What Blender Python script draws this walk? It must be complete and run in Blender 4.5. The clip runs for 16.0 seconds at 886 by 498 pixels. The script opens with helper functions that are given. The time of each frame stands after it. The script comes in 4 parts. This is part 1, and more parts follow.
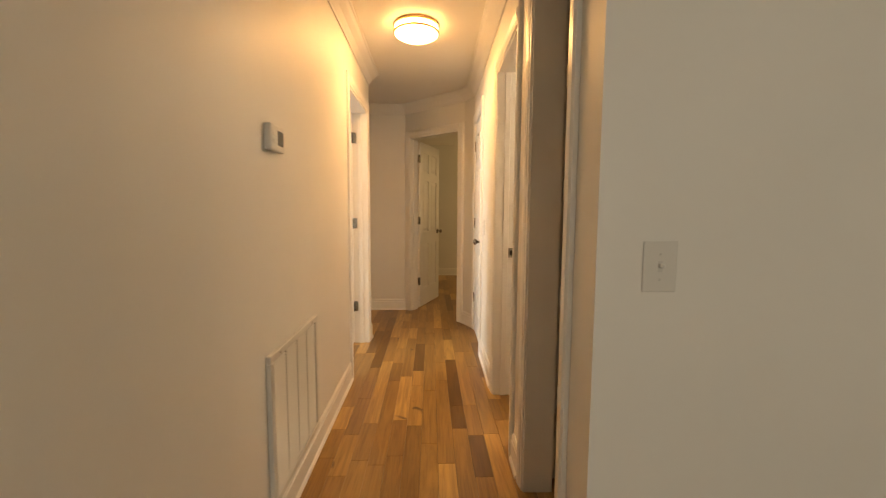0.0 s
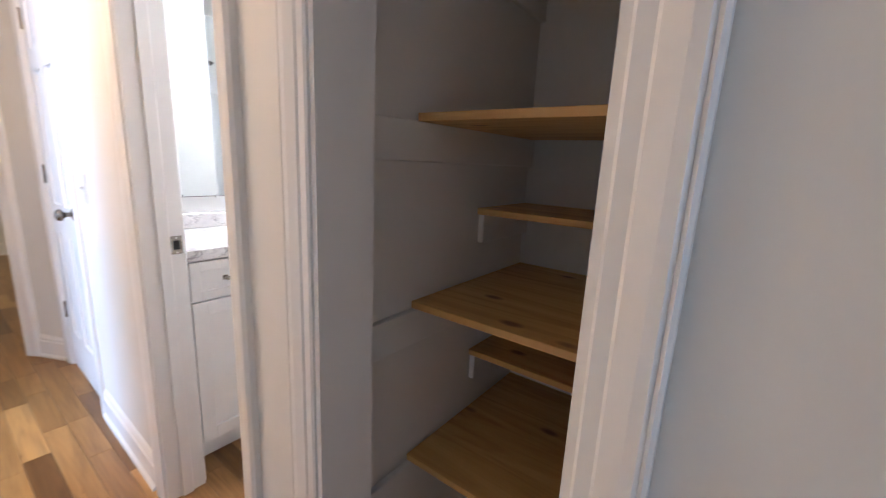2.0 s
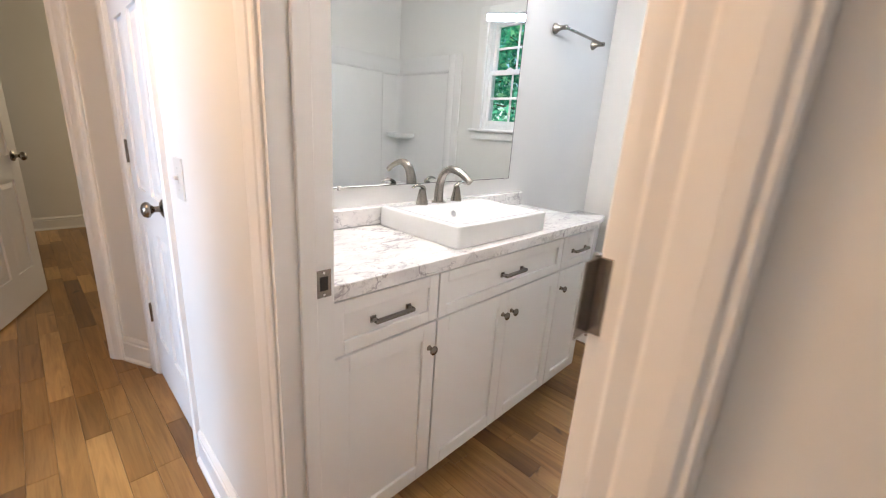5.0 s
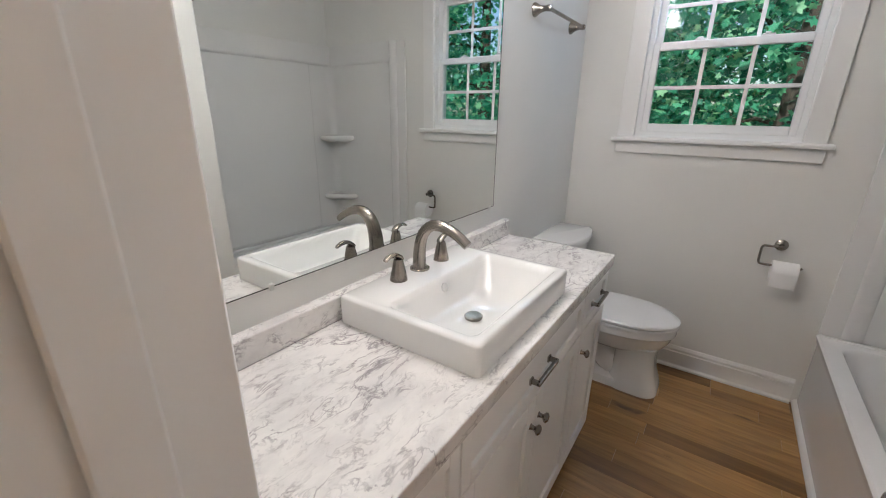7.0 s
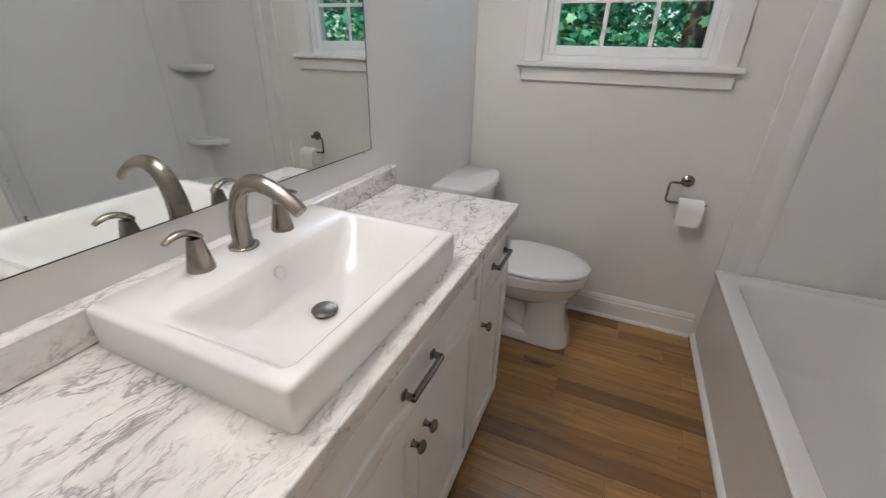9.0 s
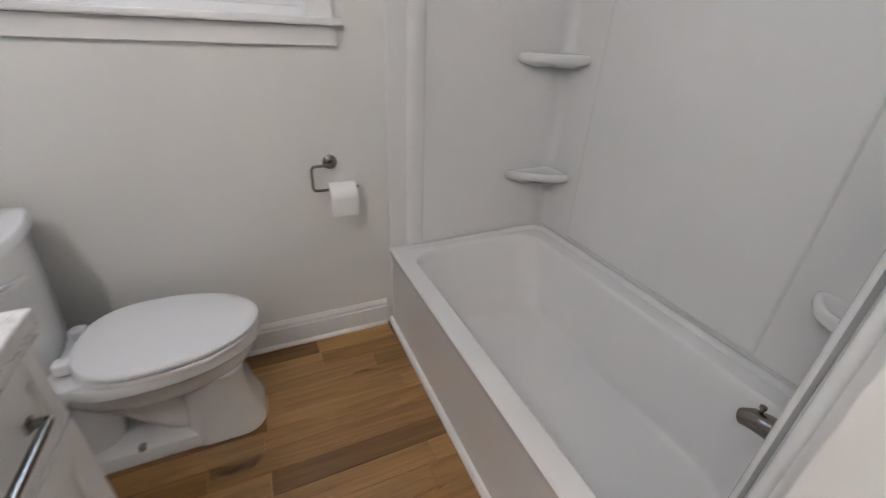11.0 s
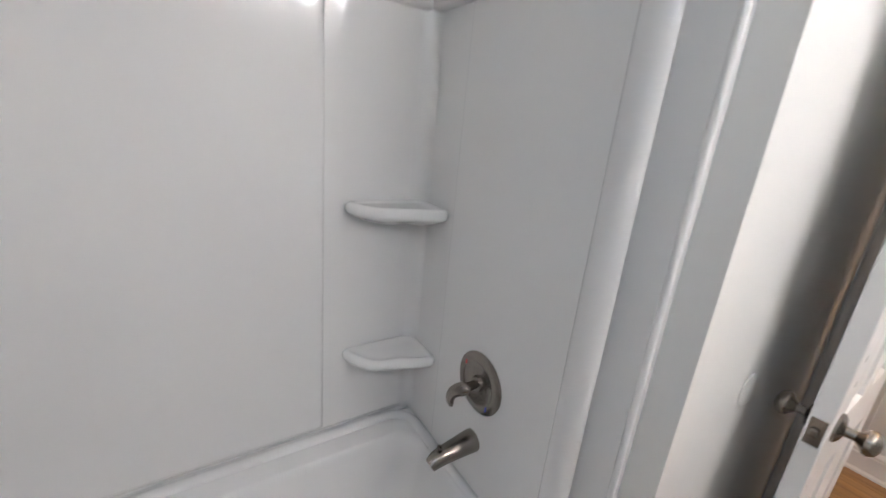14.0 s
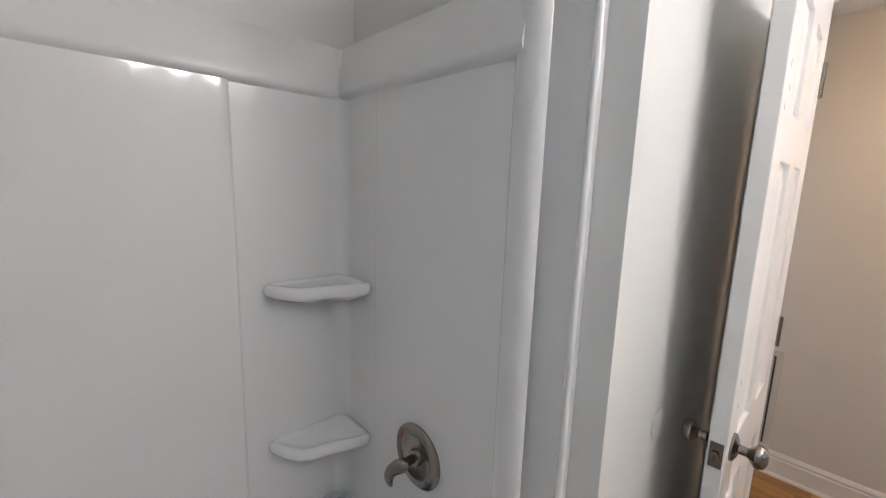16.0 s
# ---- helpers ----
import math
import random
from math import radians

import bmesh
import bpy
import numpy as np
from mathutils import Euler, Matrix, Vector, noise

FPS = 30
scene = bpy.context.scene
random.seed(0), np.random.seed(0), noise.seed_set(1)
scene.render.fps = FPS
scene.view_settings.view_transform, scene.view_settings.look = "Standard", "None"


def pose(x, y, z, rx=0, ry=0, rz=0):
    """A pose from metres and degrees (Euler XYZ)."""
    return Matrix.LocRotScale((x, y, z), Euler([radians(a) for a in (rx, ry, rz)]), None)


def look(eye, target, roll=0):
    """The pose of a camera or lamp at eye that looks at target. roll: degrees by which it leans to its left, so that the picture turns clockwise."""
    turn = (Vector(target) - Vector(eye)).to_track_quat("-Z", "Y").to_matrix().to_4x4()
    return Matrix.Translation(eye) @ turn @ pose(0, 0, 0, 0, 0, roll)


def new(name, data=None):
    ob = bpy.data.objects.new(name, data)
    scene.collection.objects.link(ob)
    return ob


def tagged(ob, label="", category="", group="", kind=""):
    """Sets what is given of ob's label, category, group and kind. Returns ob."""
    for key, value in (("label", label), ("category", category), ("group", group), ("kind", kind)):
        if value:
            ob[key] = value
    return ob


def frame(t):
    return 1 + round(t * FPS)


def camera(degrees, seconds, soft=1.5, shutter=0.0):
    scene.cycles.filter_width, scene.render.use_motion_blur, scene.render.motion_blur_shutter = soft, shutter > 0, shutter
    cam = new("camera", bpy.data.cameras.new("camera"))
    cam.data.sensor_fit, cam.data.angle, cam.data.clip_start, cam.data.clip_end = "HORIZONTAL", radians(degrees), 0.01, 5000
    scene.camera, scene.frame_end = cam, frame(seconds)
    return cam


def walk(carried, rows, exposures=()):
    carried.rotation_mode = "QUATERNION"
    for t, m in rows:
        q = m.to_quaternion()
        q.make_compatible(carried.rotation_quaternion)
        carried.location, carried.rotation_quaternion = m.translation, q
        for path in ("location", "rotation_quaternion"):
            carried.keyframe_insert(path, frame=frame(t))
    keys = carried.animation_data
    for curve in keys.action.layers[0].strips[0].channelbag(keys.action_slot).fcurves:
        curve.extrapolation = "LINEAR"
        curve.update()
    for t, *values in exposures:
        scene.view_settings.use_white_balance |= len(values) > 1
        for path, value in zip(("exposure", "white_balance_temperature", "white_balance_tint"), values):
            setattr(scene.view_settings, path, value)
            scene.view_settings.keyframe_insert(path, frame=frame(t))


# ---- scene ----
H = 2.42
cam = camera(95.3, 16.0, soft=1.1, shutter=0.3)
PATH = [
    (0.0, (0.006, 0.358, 1.182), (0.069, 2.349, 1.002), 0.32),
    (0.5, (-0.034, 0.764, 1.184), (0.304, 2.722, 0.958), 0.40),
    (1.0, (-0.026, 1.076, 1.206), (0.699, 2.914, 0.896), 1.04),
    (1.5, (0.033, 1.290, 1.201), (1.221, 2.852, 0.814), 1.85),
    (2.0, (0.008, 1.408, 1.235), (1.572, 2.583, 0.817), 2.71),
    (2.5, (0.002, 1.469, 1.295), (1.745, 2.361, 0.883), 3.16),
    (3.0, (-0.006, 1.497, 1.308), (1.771, 2.314, 0.889), 4.14),
    (3.5, (-0.032, 1.575, 1.264), (1.630, 2.582, 0.789), 4.64),
    (4.0, (-0.024, 1.772, 1.220), (1.342, 3.138, 0.703), 4.64),
    (6.5, (0.396, 2.596, 1.362), (1.915, 3.732, 0.729), 1.39),
    (7.0, (0.436, 2.657, 1.397), (1.994, 3.735, 0.757), 0.72),
    (7.5, (0.498, 2.678, 1.391), (2.065, 3.704, 0.690), 0.27),
    (8.0, (0.602, 2.694, 1.357), (2.168, 3.677, 0.597), -0.02),
    (10.5, (1.153, 2.646, 1.300), (2.889, 2.347, 0.351), 4.00),
    (11.0, (1.352, 2.616, 1.258), (2.943, 1.854, 0.316), 2.72),
    (11.5, (1.600, 2.562, 1.251), (2.825, 1.342, 0.246), 3.69),
    (12.0, (1.791, 2.526, 1.245), (2.470, 0.964, 0.197), 5.17),
    (12.5, (1.942, 2.429, 1.237), (2.106, 0.731, 0.192), 5.69),
    (13.0, (2.063, 2.314, 1.263), (1.736, 0.621, 0.250), 6.43),
    (13.5, (2.170, 2.346, 1.334), (1.358, 0.731, 0.477), 6.95),
    (14.0, (2.144, 2.458, 1.443), (1.064, 0.881, 0.854), 5.48),
    (14.5, (2.127, 2.502, 1.503), (0.858, 0.999, 1.142), 4.16),
    (15.0, (2.126, 2.507, 1.500), (0.792, 1.035, 1.263), 3.22),
    (15.5, (2.140, 2.506, 1.515), (0.798, 1.038, 1.312), 2.53),
    (16.0, (2.134, 2.495, 1.503), (0.774, 1.065, 1.183), 1.83),
]
EXPOSURES = [
    (0.0, 0.45, 11200, 17), (0.5, 0.5, 8700, 19), (1.0, 0.62, 6400, 18), (1.5, 0.75, 6100, 17), (2.0, 1.1, 5300, 15),
    (3.0, 1.1, 5400, 15), (4.0, 1.2, 5700, 15), (6.5, 0.0, 5950, 14), (8.0, -0.12, 5950, 14),
    (10.5, 0.0, 5850, 15), (11.0, 0.1, 5850, 15), (12.0, 0.28, 5750, 16), (13.0, 0.47, 5850, 17), (14.0, 0.45, 5800, 15), (15.0, 0.15, 5850, 15), (16.0, 0.15, 5850, 15),
]
walk(cam, [(t, look(eye, target, roll)) for t, eye, target, roll in PATH], EXPOSURES)

# ---- world, sun and large lights ----
world = bpy.data.worlds.new("sky")
scene.world = world
world.use_nodes = True
wn = world.node_tree
sky = wn.nodes.new("ShaderNodeTexSky")
sky.sky_type, sky.sun_disc = "NISHITA", False
sky.sun_elevation, sky.sun_rotation = radians(40), radians(-70)
wn.links.new(sky.outputs[0], wn.nodes["Background"].inputs[0])
wn.nodes["Background"].inputs[1].default_value = 0.15


def lamp(name, kind, m, energy, color, **more):
    data = bpy.data.lights.new(name, kind)
    data.energy, data.color = energy, color
    if kind == "AREA":
        data.shape, data.size, data.size_y = "RECTANGLE", more["size"], more["size_y"]
    if kind == "SUN":
        data.angle = radians(0.5)
    ob = new(name, data)
    ob.matrix_world = m
    return ob


SUN_FROM = Vector((-0.72, 0.26, 0.64))
lamp("sun", "SUN", look(SUN_FROM, (0, 0, 0)), 5.0, (1, 0.95, 0.87))
# area lamps stand in for daylight from unseen living and side room windows
lamp("living_room_daylight", "AREA", look((0.75, -2.5, 1.35), (1.5, 0, 1.2)), 27, (0.74, 0.88, 1.0), size=1.1, size_y=1.5)
lamp("side_room_daylight", "AREA", look((-3.5, 3.1, 1.4), (0, 3.9, 0.7)), 100, (0.62, 0.80, 1.0), size=1.2, size_y=1.4)

# added warm fill that brightens the far room; no window is known there
lamp("far_room_daylight", "AREA", look((2.3, 7.2, 1.5), (0.3, 7.6, 1.1)), 12, (1.0, 0.80, 0.48), size=0.9, size_y=1.3)
# added lamp hidden at the bathroom window's head, standing in for sky light
lamp("window_daylight", "AREA", look((2.897, 2.755, 2.085), (2.0, 3.35, 1.1)), 3.2, (0.66, 0.83, 1.0), size=0.6, size_y=0.05)
# the hall light throws most of its light down
lamp("hall_light_glow", "AREA", look((-0.09, 3.16, H - 0.0885), (-0.09, 3.16001, 0)), 8, (1.0, 0.62, 0.31), size=0.2, size_y=0.2)

# ---- materials ----
def material(name, color=(0.8, 0.8, 0.8), rough=0.5, metal=0.0, **more):
    m = bpy.data.materials.new(name)
    m.use_nodes = True
    b = m.node_tree.nodes["Principled BSDF"]
    b.inputs["Base Color"].default_value = (*color, 1)
    b.inputs["Roughness"].default_value, b.inputs["Metallic"].default_value = rough, metal
    if "coat" in more:
        b.inputs["Coat Weight"].default_value, b.inputs["Coat Roughness"].default_value = more["coat"], 0.06
    if "emit" in more:
        b.inputs["Emission Color"].default_value = (*more.get("glow", color), 1)
        b.inputs["Emission Strength"].default_value = more["emit"]
    return m


class Nodes:
    """Short hand for building a node tree."""
    def __init__(self, m):
        self.t, self.b = m.node_tree, m.node_tree.nodes["Principled BSDF"]

    def add(self, kind, **sets):
        n = self.t.nodes.new(kind)
        for key, value in sets.items():
            if key in ("operation", "blend_type", "data_type", "feature"):
                setattr(n, key, value)
            else:
                n.inputs[key.replace("_", " ")].default_value = value
        return n

    def link(self, a, b):
        self.t.links.new(a, b)

    def noise(self, vector, scale, detail=4.0, rough=0.5, distortion=0.0):
        n = self.add("ShaderNodeTexNoise", Scale=scale, Detail=detail, Roughness=rough, Distortion=distortion)
        self.link(vector, n.inputs["Vector"])
        return n.outputs["Fac"]

    def ramp(self, fac, *stops):
        n = self.t.nodes.new("ShaderNodeValToRGB")
        r = n.color_ramp.elements
        while len(r) < len(stops):
            r.new(0.5)
        for e, (p, c) in zip(r, stops):
            e.position, e.color = p, (*c, 1)
        self.link(fac, n.inputs[0])
        return n.outputs[0]

    def mix(self, fac, a, b, blend="MIX"):
        n = self.t.nodes.new("ShaderNodeMix")
        n.data_type, n.blend_type = "RGBA", blend
        for sock, v in ((n.inputs[0], fac), (n.inputs[6], a), (n.inputs[7], b)):
            if isinstance(v, (int, float)):
                sock.default_value = v
            elif isinstance(v, tuple):
                sock.default_value = (*v, 1)
            else:
                self.link(v, sock)
        return n.outputs[2]

    def place(self):
        return self.t.nodes.new("ShaderNodeNewGeometry").outputs["Position"]

    def scaled(self, vector, s):
        n = self.t.nodes.new("ShaderNodeMapping")
        n.inputs["Scale"].default_value = s
        self.link(vector, n.inputs["Vector"])
        return n.outputs[0]

    def bump(self, fac, strength, distance=0.002):
        n = self.add("ShaderNodeBump", Strength=strength, Distance=distance)
        self.link(fac, n.inputs["Height"])
        self.link(n.outputs[0], self.b.inputs["Normal"])

    def rough_by(self, fac, lo, hi):
        n = self.t.nodes.new("ShaderNodeMapRange")
        n.inputs["To Min"].default_value, n.inputs["To Max"].default_value = lo, hi
        self.link(fac, n.inputs["Value"])
        self.link(n.outputs[0], self.b.inputs["Roughness"])


def painted(name, color, rough, tone=0.04, grain=90.0, depth=0.12, coat=0.0):
    """Paint with roller texture and faint uneven tone."""
    m = material(name, color, rough, coat=coat)
    n = Nodes(m)
    p = n.place()
    dull = tuple(c * (1 - tone * 2) for c in color)
    n.link(n.mix(n.noise(p, 1.7, 5.0), dull, tuple(min(1, c * (1 + tone)) for c in color)), n.b.inputs["Base Color"])
    n.bump(n.noise(p, grain, 3.0), depth, 0.001)
    n.rough_by(n.noise(p, 6.0), rough * 0.75, rough * 1.2)
    return m


wall_paint = painted("wall_paint", (0.75, 0.74, 0.71), 0.55)
ceiling_paint = painted("ceiling_paint", (0.80, 0.78, 0.74), 0.75, depth=0.2)
trim_paint = painted("trim_paint", (0.80, 0.79, 0.77), 0.33, 0.03, 35.0, 0.06)
door_paint = painted("door_paint", (0.80, 0.79, 0.77), 0.36, 0.02, 60.0, 0.06)
cabinet_paint = painted("cabinet_paint", (0.80, 0.79, 0.77), 0.38, 0.02, 60.0, 0.04)
closet_paint = painted("closet_paint", (0.62, 0.60, 0.57), 0.6, 0.05)
vinyl = painted("vinyl", (0.82, 0.82, 0.81), 0.35, 0.01, 20.0, 0.02)
plastic = painted("white_plastic", (0.64, 0.63, 0.60), 0.38, 0.01, 30.0, 0.02)
acrylic = painted("acrylic", (0.78, 0.77, 0.755), 0.085, 0.02, 2.2, 0.06, 0.0)
porcelain = material("porcelain", (0.80, 0.79, 0.77), 0.08, coat=0.5)
seat_plastic = material("seat_plastic", (0.80, 0.79, 0.78), 0.22)
caulk = material("caulk", (0.55, 0.54, 0.52), 0.6)
# grey of joints and caulk, also the groove shade painted round the centre panel
joint = material("joint", (0.62, 0.61, 0.59), 0.4)
# near-black for dark parts, and for the painted shade of holes and duct
dark = material("dark_gap", (0.03, 0.028, 0.025), 0.7)
paper = painted("paper", (0.83, 0.82, 0.80), 0.9, 0.02, 300.0, 0.4)
screen = material("screen", (0.10, 0.11, 0.11), 0.25)
red_mark = material("red_mark", (0.5, 0.02, 0.02), 0.4)
blue_mark = material("blue_mark", (0.01, 0.03, 0.4), 0.4)
lamp_glass = material("lamp_glass", (1, 0.9, 0.75), 0.4, emit=19.0, glow=(1.0, 0.62, 0.30))
bulb_glass = material("bulb_glass", (1, 1, 1), 0.3, emit=46.0, glow=(1.0, 0.93, 0.84))
mirror_glass = material("mirror_glass", (0.86, 0.89, 0.88), 0.0, 1.0)


def brushed(name, color, rough):
    m = material(name, color, rough, 1.0)
    n = Nodes(m)
    f = n.noise(n.scaled(n.place(), (300, 300, 1500)), 1.0, 2.0)
    n.rough_by(f, rough - 0.03, rough + 0.04)
    return m


nickel = brushed("brushed_nickel", (0.27, 0.243, 0.212), 0.25)
chrome = material("chrome", (0.75, 0.75, 0.74), 0.08, 1.0)


def oak(joined=False):
    """Mixed oak boards: each board with its own tone, grain along its length, knots and dark streaks."""
    m = material("oak_floor", (0.3, 0.16, 0.07), 0.34, coat=0.12)
    n = Nodes(m)
    info = n.t.nodes.new("ShaderNodeNewGeometry").outputs["Random Per Island"] if joined else n.t.nodes.new("ShaderNodeObjectInfo").outputs["Random"]
    shift = n.add("ShaderNodeVectorMath", operation="MULTIPLY_ADD")
    n.link(info, shift.inputs[0])
    shift.inputs[1].default_value = (7.3, 31.7, 3.1)
    n.link(n.place(), shift.inputs[2])
    p = shift.outputs[0]
    base = n.ramp(info, (0.0, (0.13, 0.062, 0.019)), (0.2, (0.22, 0.118, 0.038)), (0.5, (0.33, 0.188, 0.064)), (0.7, (0.25, 0.132, 0.043)), (0.88, (0.40, 0.235, 0.082)), (1.0, (0.48, 0.295, 0.115)))
    fine = n.noise(n.scaled(p, (95, 3.2, 20)), 1.0, 5.0, 0.6, 0.8)
    wide = n.noise(n.scaled(p, (14, 1.1, 4)), 1.0, 4.0, 0.55, 2.4)
    c = n.mix(n.ramp(fine, (0.3, (1, 1, 1)), (0.62, (0, 0, 0))), base, n.mix(1.0, base, (0.72, 0.65, 0.58), "MULTIPLY"))
    c = n.mix(n.ramp(wide, (0.42, (0, 0, 0)), (0.7, (0.75, 0.75, 0.75))), c, n.mix(1.0, base, (1.45, 1.42, 1.35), "MULTIPLY"))
    knot = n.noise(n.scaled(p, (9, 4.0, 4)), 1.0, 2.0, 0.5, 0.6)
    c = n.mix(n.ramp(knot, (0.69, (0, 0, 0)), (0.76, (0.9, 0.9, 0.9))), c, (0.05, 0.022, 0.01))
    n.link(c, n.b.inputs["Base Color"])
    n.rough_by(fine, 0.24, 0.40)
    n.bump(fine, 0.12, 0.0012)
    return m


def pine():
    m = material("pine", (0.42, 0.24, 0.09), 0.55)
    n = Nodes(m)
    info = n.t.nodes.new("ShaderNodeObjectInfo").outputs["Random"]
    shift = n.add("ShaderNodeVectorMath", operation="MULTIPLY_ADD")
    n.link(info, shift.inputs[0])
    shift.inputs[1].default_value = (3.3, 5.7, 9.1)
    n.link(n.place(), shift.inputs[2])
    p = shift.outputs[0]
    grain = n.noise(n.scaled(p, (16, 1.2, 16)), 1.0, 4.0, 0.5, 2.2)
    c = n.ramp(grain, (0.3, (0.68, 0.44, 0.165)), (0.5, (0.60, 0.36, 0.12)), (0.7, (0.47, 0.25, 0.072)))
    v = n.t.nodes.new("ShaderNodeTexVoronoi")
    v.inputs["Scale"].default_value = 5.5
    n.link(n.scaled(p, (1.5, 0.75, 1.5)), v.inputs["Vector"])
    c = n.mix(n.ramp(v.outputs["Distance"], (0.07, (0.9, 0.9, 0.9)), (0.15, (0, 0, 0))), c, (0.13, 0.05, 0.016))
    n.link(c, n.b.inputs["Base Color"])
    n.bump(grain, 0.15, 0.001)
    return m


def marble():
    m = material("marble", (0.8, 0.79, 0.78), 0.16, coat=0.25)
    n = Nodes(m)
    p = n.place()
    bend = n.add("ShaderNodeVectorMath", operation="MULTIPLY_ADD")
    w = n.add("ShaderNodeTexNoise", Scale=5.0, Detail=4.0)
    n.link(p, w.inputs["Vector"])
    n.link(w.outputs["Color"], bend.inputs[0])
    bend.inputs[1].default_value = (0.07, 0.07, 0.07)
    n.link(p, bend.inputs[2])
    lay = n.t.nodes.new("ShaderNodeMapping")
    lay.inputs["Rotation"].default_value, lay.inputs["Scale"].default_value = (0.25, 0.2, 0.35), (0.82, 1.7, 1.4)
    n.link(bend.outputs[0], lay.inputs["Vector"])
    q = lay.outputs[0]
    white, grey, deep = (0.80, 0.775, 0.75), (0.60, 0.575, 0.565), (0.25, 0.225, 0.235)
    c = n.mix(n.ramp(n.noise(q, 9.0, 6.0, 0.6), (0.42, (0, 0, 0)), (0.72, (0.9, 0.9, 0.9))), white, grey)
    for scale, half, most in ((8.0, 0.022, 0.85), (17.0, 0.030, 0.75), (34.0, 0.035, 0.4)):
        f = n.noise(q, scale, 6.0, 0.6, 0.5)
        band = n.ramp(f, (0.5 - half, (0, 0, 0)), (0.5, (most, most, most)), (0.5 + half, (0, 0, 0)))
        part_of = n.mix(1.0, band, n.ramp(n.noise(q, scale * 0.7, 3.0), (0.44, (0, 0, 0)), (0.62, (1, 1, 1))), "MULTIPLY")
        c = n.mix(part_of, c, deep)
    fleck = n.ramp(n.noise(q, 26.0, 3.0, 0.55), (0.68, (0, 0, 0)), (0.78, (0.75, 0.75, 0.75)))
    c = n.mix(fleck, c, deep)
    n.link(c, n.b.inputs["Base Color"])
    return m


def leafy():
    m = material("leaf", (0.06, 0.16, 0.05), 0.45)
    n = Nodes(m)
    isle = n.t.nodes.new("ShaderNodeNewGeometry").outputs["Random Per Island"]
    n.link(n.ramp(isle, (0.0, (0.025, 0.17, 0.10)), (0.4, (0.07, 0.40, 0.22)), (0.8, (0.16, 0.62, 0.33)), (1.0, (0.45, 0.82, 0.42))), n.b.inputs["Base Color"])
    glow, both = n.t.nodes.new("ShaderNodeBsdfTranslucent"), n.t.nodes.new("ShaderNodeMixShader")
    n.link(n.b.inputs["Base Color"].links[0].from_socket, glow.inputs["Color"])
    both.inputs[0].default_value = 0.5
    n.link(n.b.outputs[0], both.inputs[1])
    n.link(glow.outputs[0], both.inputs[2])
    n.link(both.outputs[0], n.t.nodes["Material Output"].inputs[0])
    return m


def clear_pane():
    m = bpy.data.materials.new("window_glass")
    m.use_nodes = True
    t = m.node_tree
    t.nodes.clear()
    out, mixer = t.nodes.new("ShaderNodeOutputMaterial"), t.nodes.new("ShaderNodeMixShader")
    clear, gloss = t.nodes.new("ShaderNodeBsdfTransparent"), t.nodes.new("ShaderNodeBsdfGlossy")
    gloss.inputs["Roughness"].default_value = 0.02
    clear.inputs["Color"].default_value = (0.93, 0.98, 0.96, 1)
    mixer.inputs[0].default_value = 0.02
    t.links.new(clear.outputs[0], mixer.inputs[1])
    t.links.new(gloss.outputs[0], mixer.inputs[2])
    t.links.new(mixer.outputs[0], out.inputs[0])
    return m


oak_island = oak(True)
oak_floor, pine_wood, carrara, leaf_green, window_glass = oak(), pine(), marble(), leafy(), clear_pane()
bark = painted("bark", (0.09, 0.065, 0.045), 0.9, 0.2, 40.0, 0.8)
soil = painted("soil", (0.05, 0.07, 0.03), 0.95, 0.2, 12.0, 0.8)
soffit_green = painted("soffit_paint", (0.25, 0.42, 0.30), 0.6)


# ---- builders ----
def link_mesh(name, bm, mat, parent=None, smooth=False):
    me = bpy.data.meshes.new(name)
    bmesh.ops.recalc_face_normals(bm, faces=bm.faces[:])
    if smooth:
        for f in bm.faces:
            f.smooth = True
        for e in bm.edges:
            if len(e.link_faces) == 2 and e.calc_face_angle(0) > radians(38):
                e.smooth = False
    bm.to_mesh(me)
    bm.free()
    me.materials.append(mat)
    ob = new(name, me)
    ob.parent = parent
    return ob


def part(name, bm, mat, parent, label="", smooth=False):
    return tagged(link_mesh(name, bm, mat, parent, smooth), label)


def thing(name, label, category, m=None, group="", kind=""):
    ob = new(name)
    ob.empty_display_size = 0.05
    if m is not None:
        ob.matrix_world = m
    return tagged(ob, label, category, group, kind)


def box(bm, a, b, bevel=0.0, segs=1):
    lo, hi = [min(p, q) for p, q in zip(a, b)], [max(p, q) for p, q in zip(a, b)]
    geo = bmesh.ops.create_cube(bm, size=1)
    for v in geo["verts"]:
        v.co = [(lo[i] + hi[i]) / 2 + v.co[i] * (hi[i] - lo[i]) for i in range(3)]
    if bevel:
        edges = list({e for v in geo["verts"] for e in v.link_edges})
        bmesh.ops.bevel(bm, geom=edges, offset=bevel, segments=segs, affect="EDGES", profile=0.5)
    return bm


def boxes(*sides, bevel=0.0, segs=1):
    bm = bmesh.new()
    for a, b in sides:
        box(bm, a, b, bevel, segs)
    return bm


def run(bm, p0, p1, wide, out, profile):
    """A moulding: a closed profile of (across, out) drawn from p0 to p1."""
    p0, p1, wide, out = Vector(p0), Vector(p1), Vector(wide), Vector(out)
    ends = [[bm.verts.new(p + wide * w + out * t) for w, t in profile] for p in (p0, p1)]
    n = len(profile)
    for i in range(n):
        bm.faces.new((ends[0][i], ends[0][(i + 1) % n], ends[1][(i + 1) % n], ends[1][i]))
    bm.faces.new(ends[0])
    bm.faces.new(ends[1][::-1])
    return bm


def moulding(p0, p1, wide, out, profile):
    return run(bmesh.new(), p0, p1, wide, out, profile)


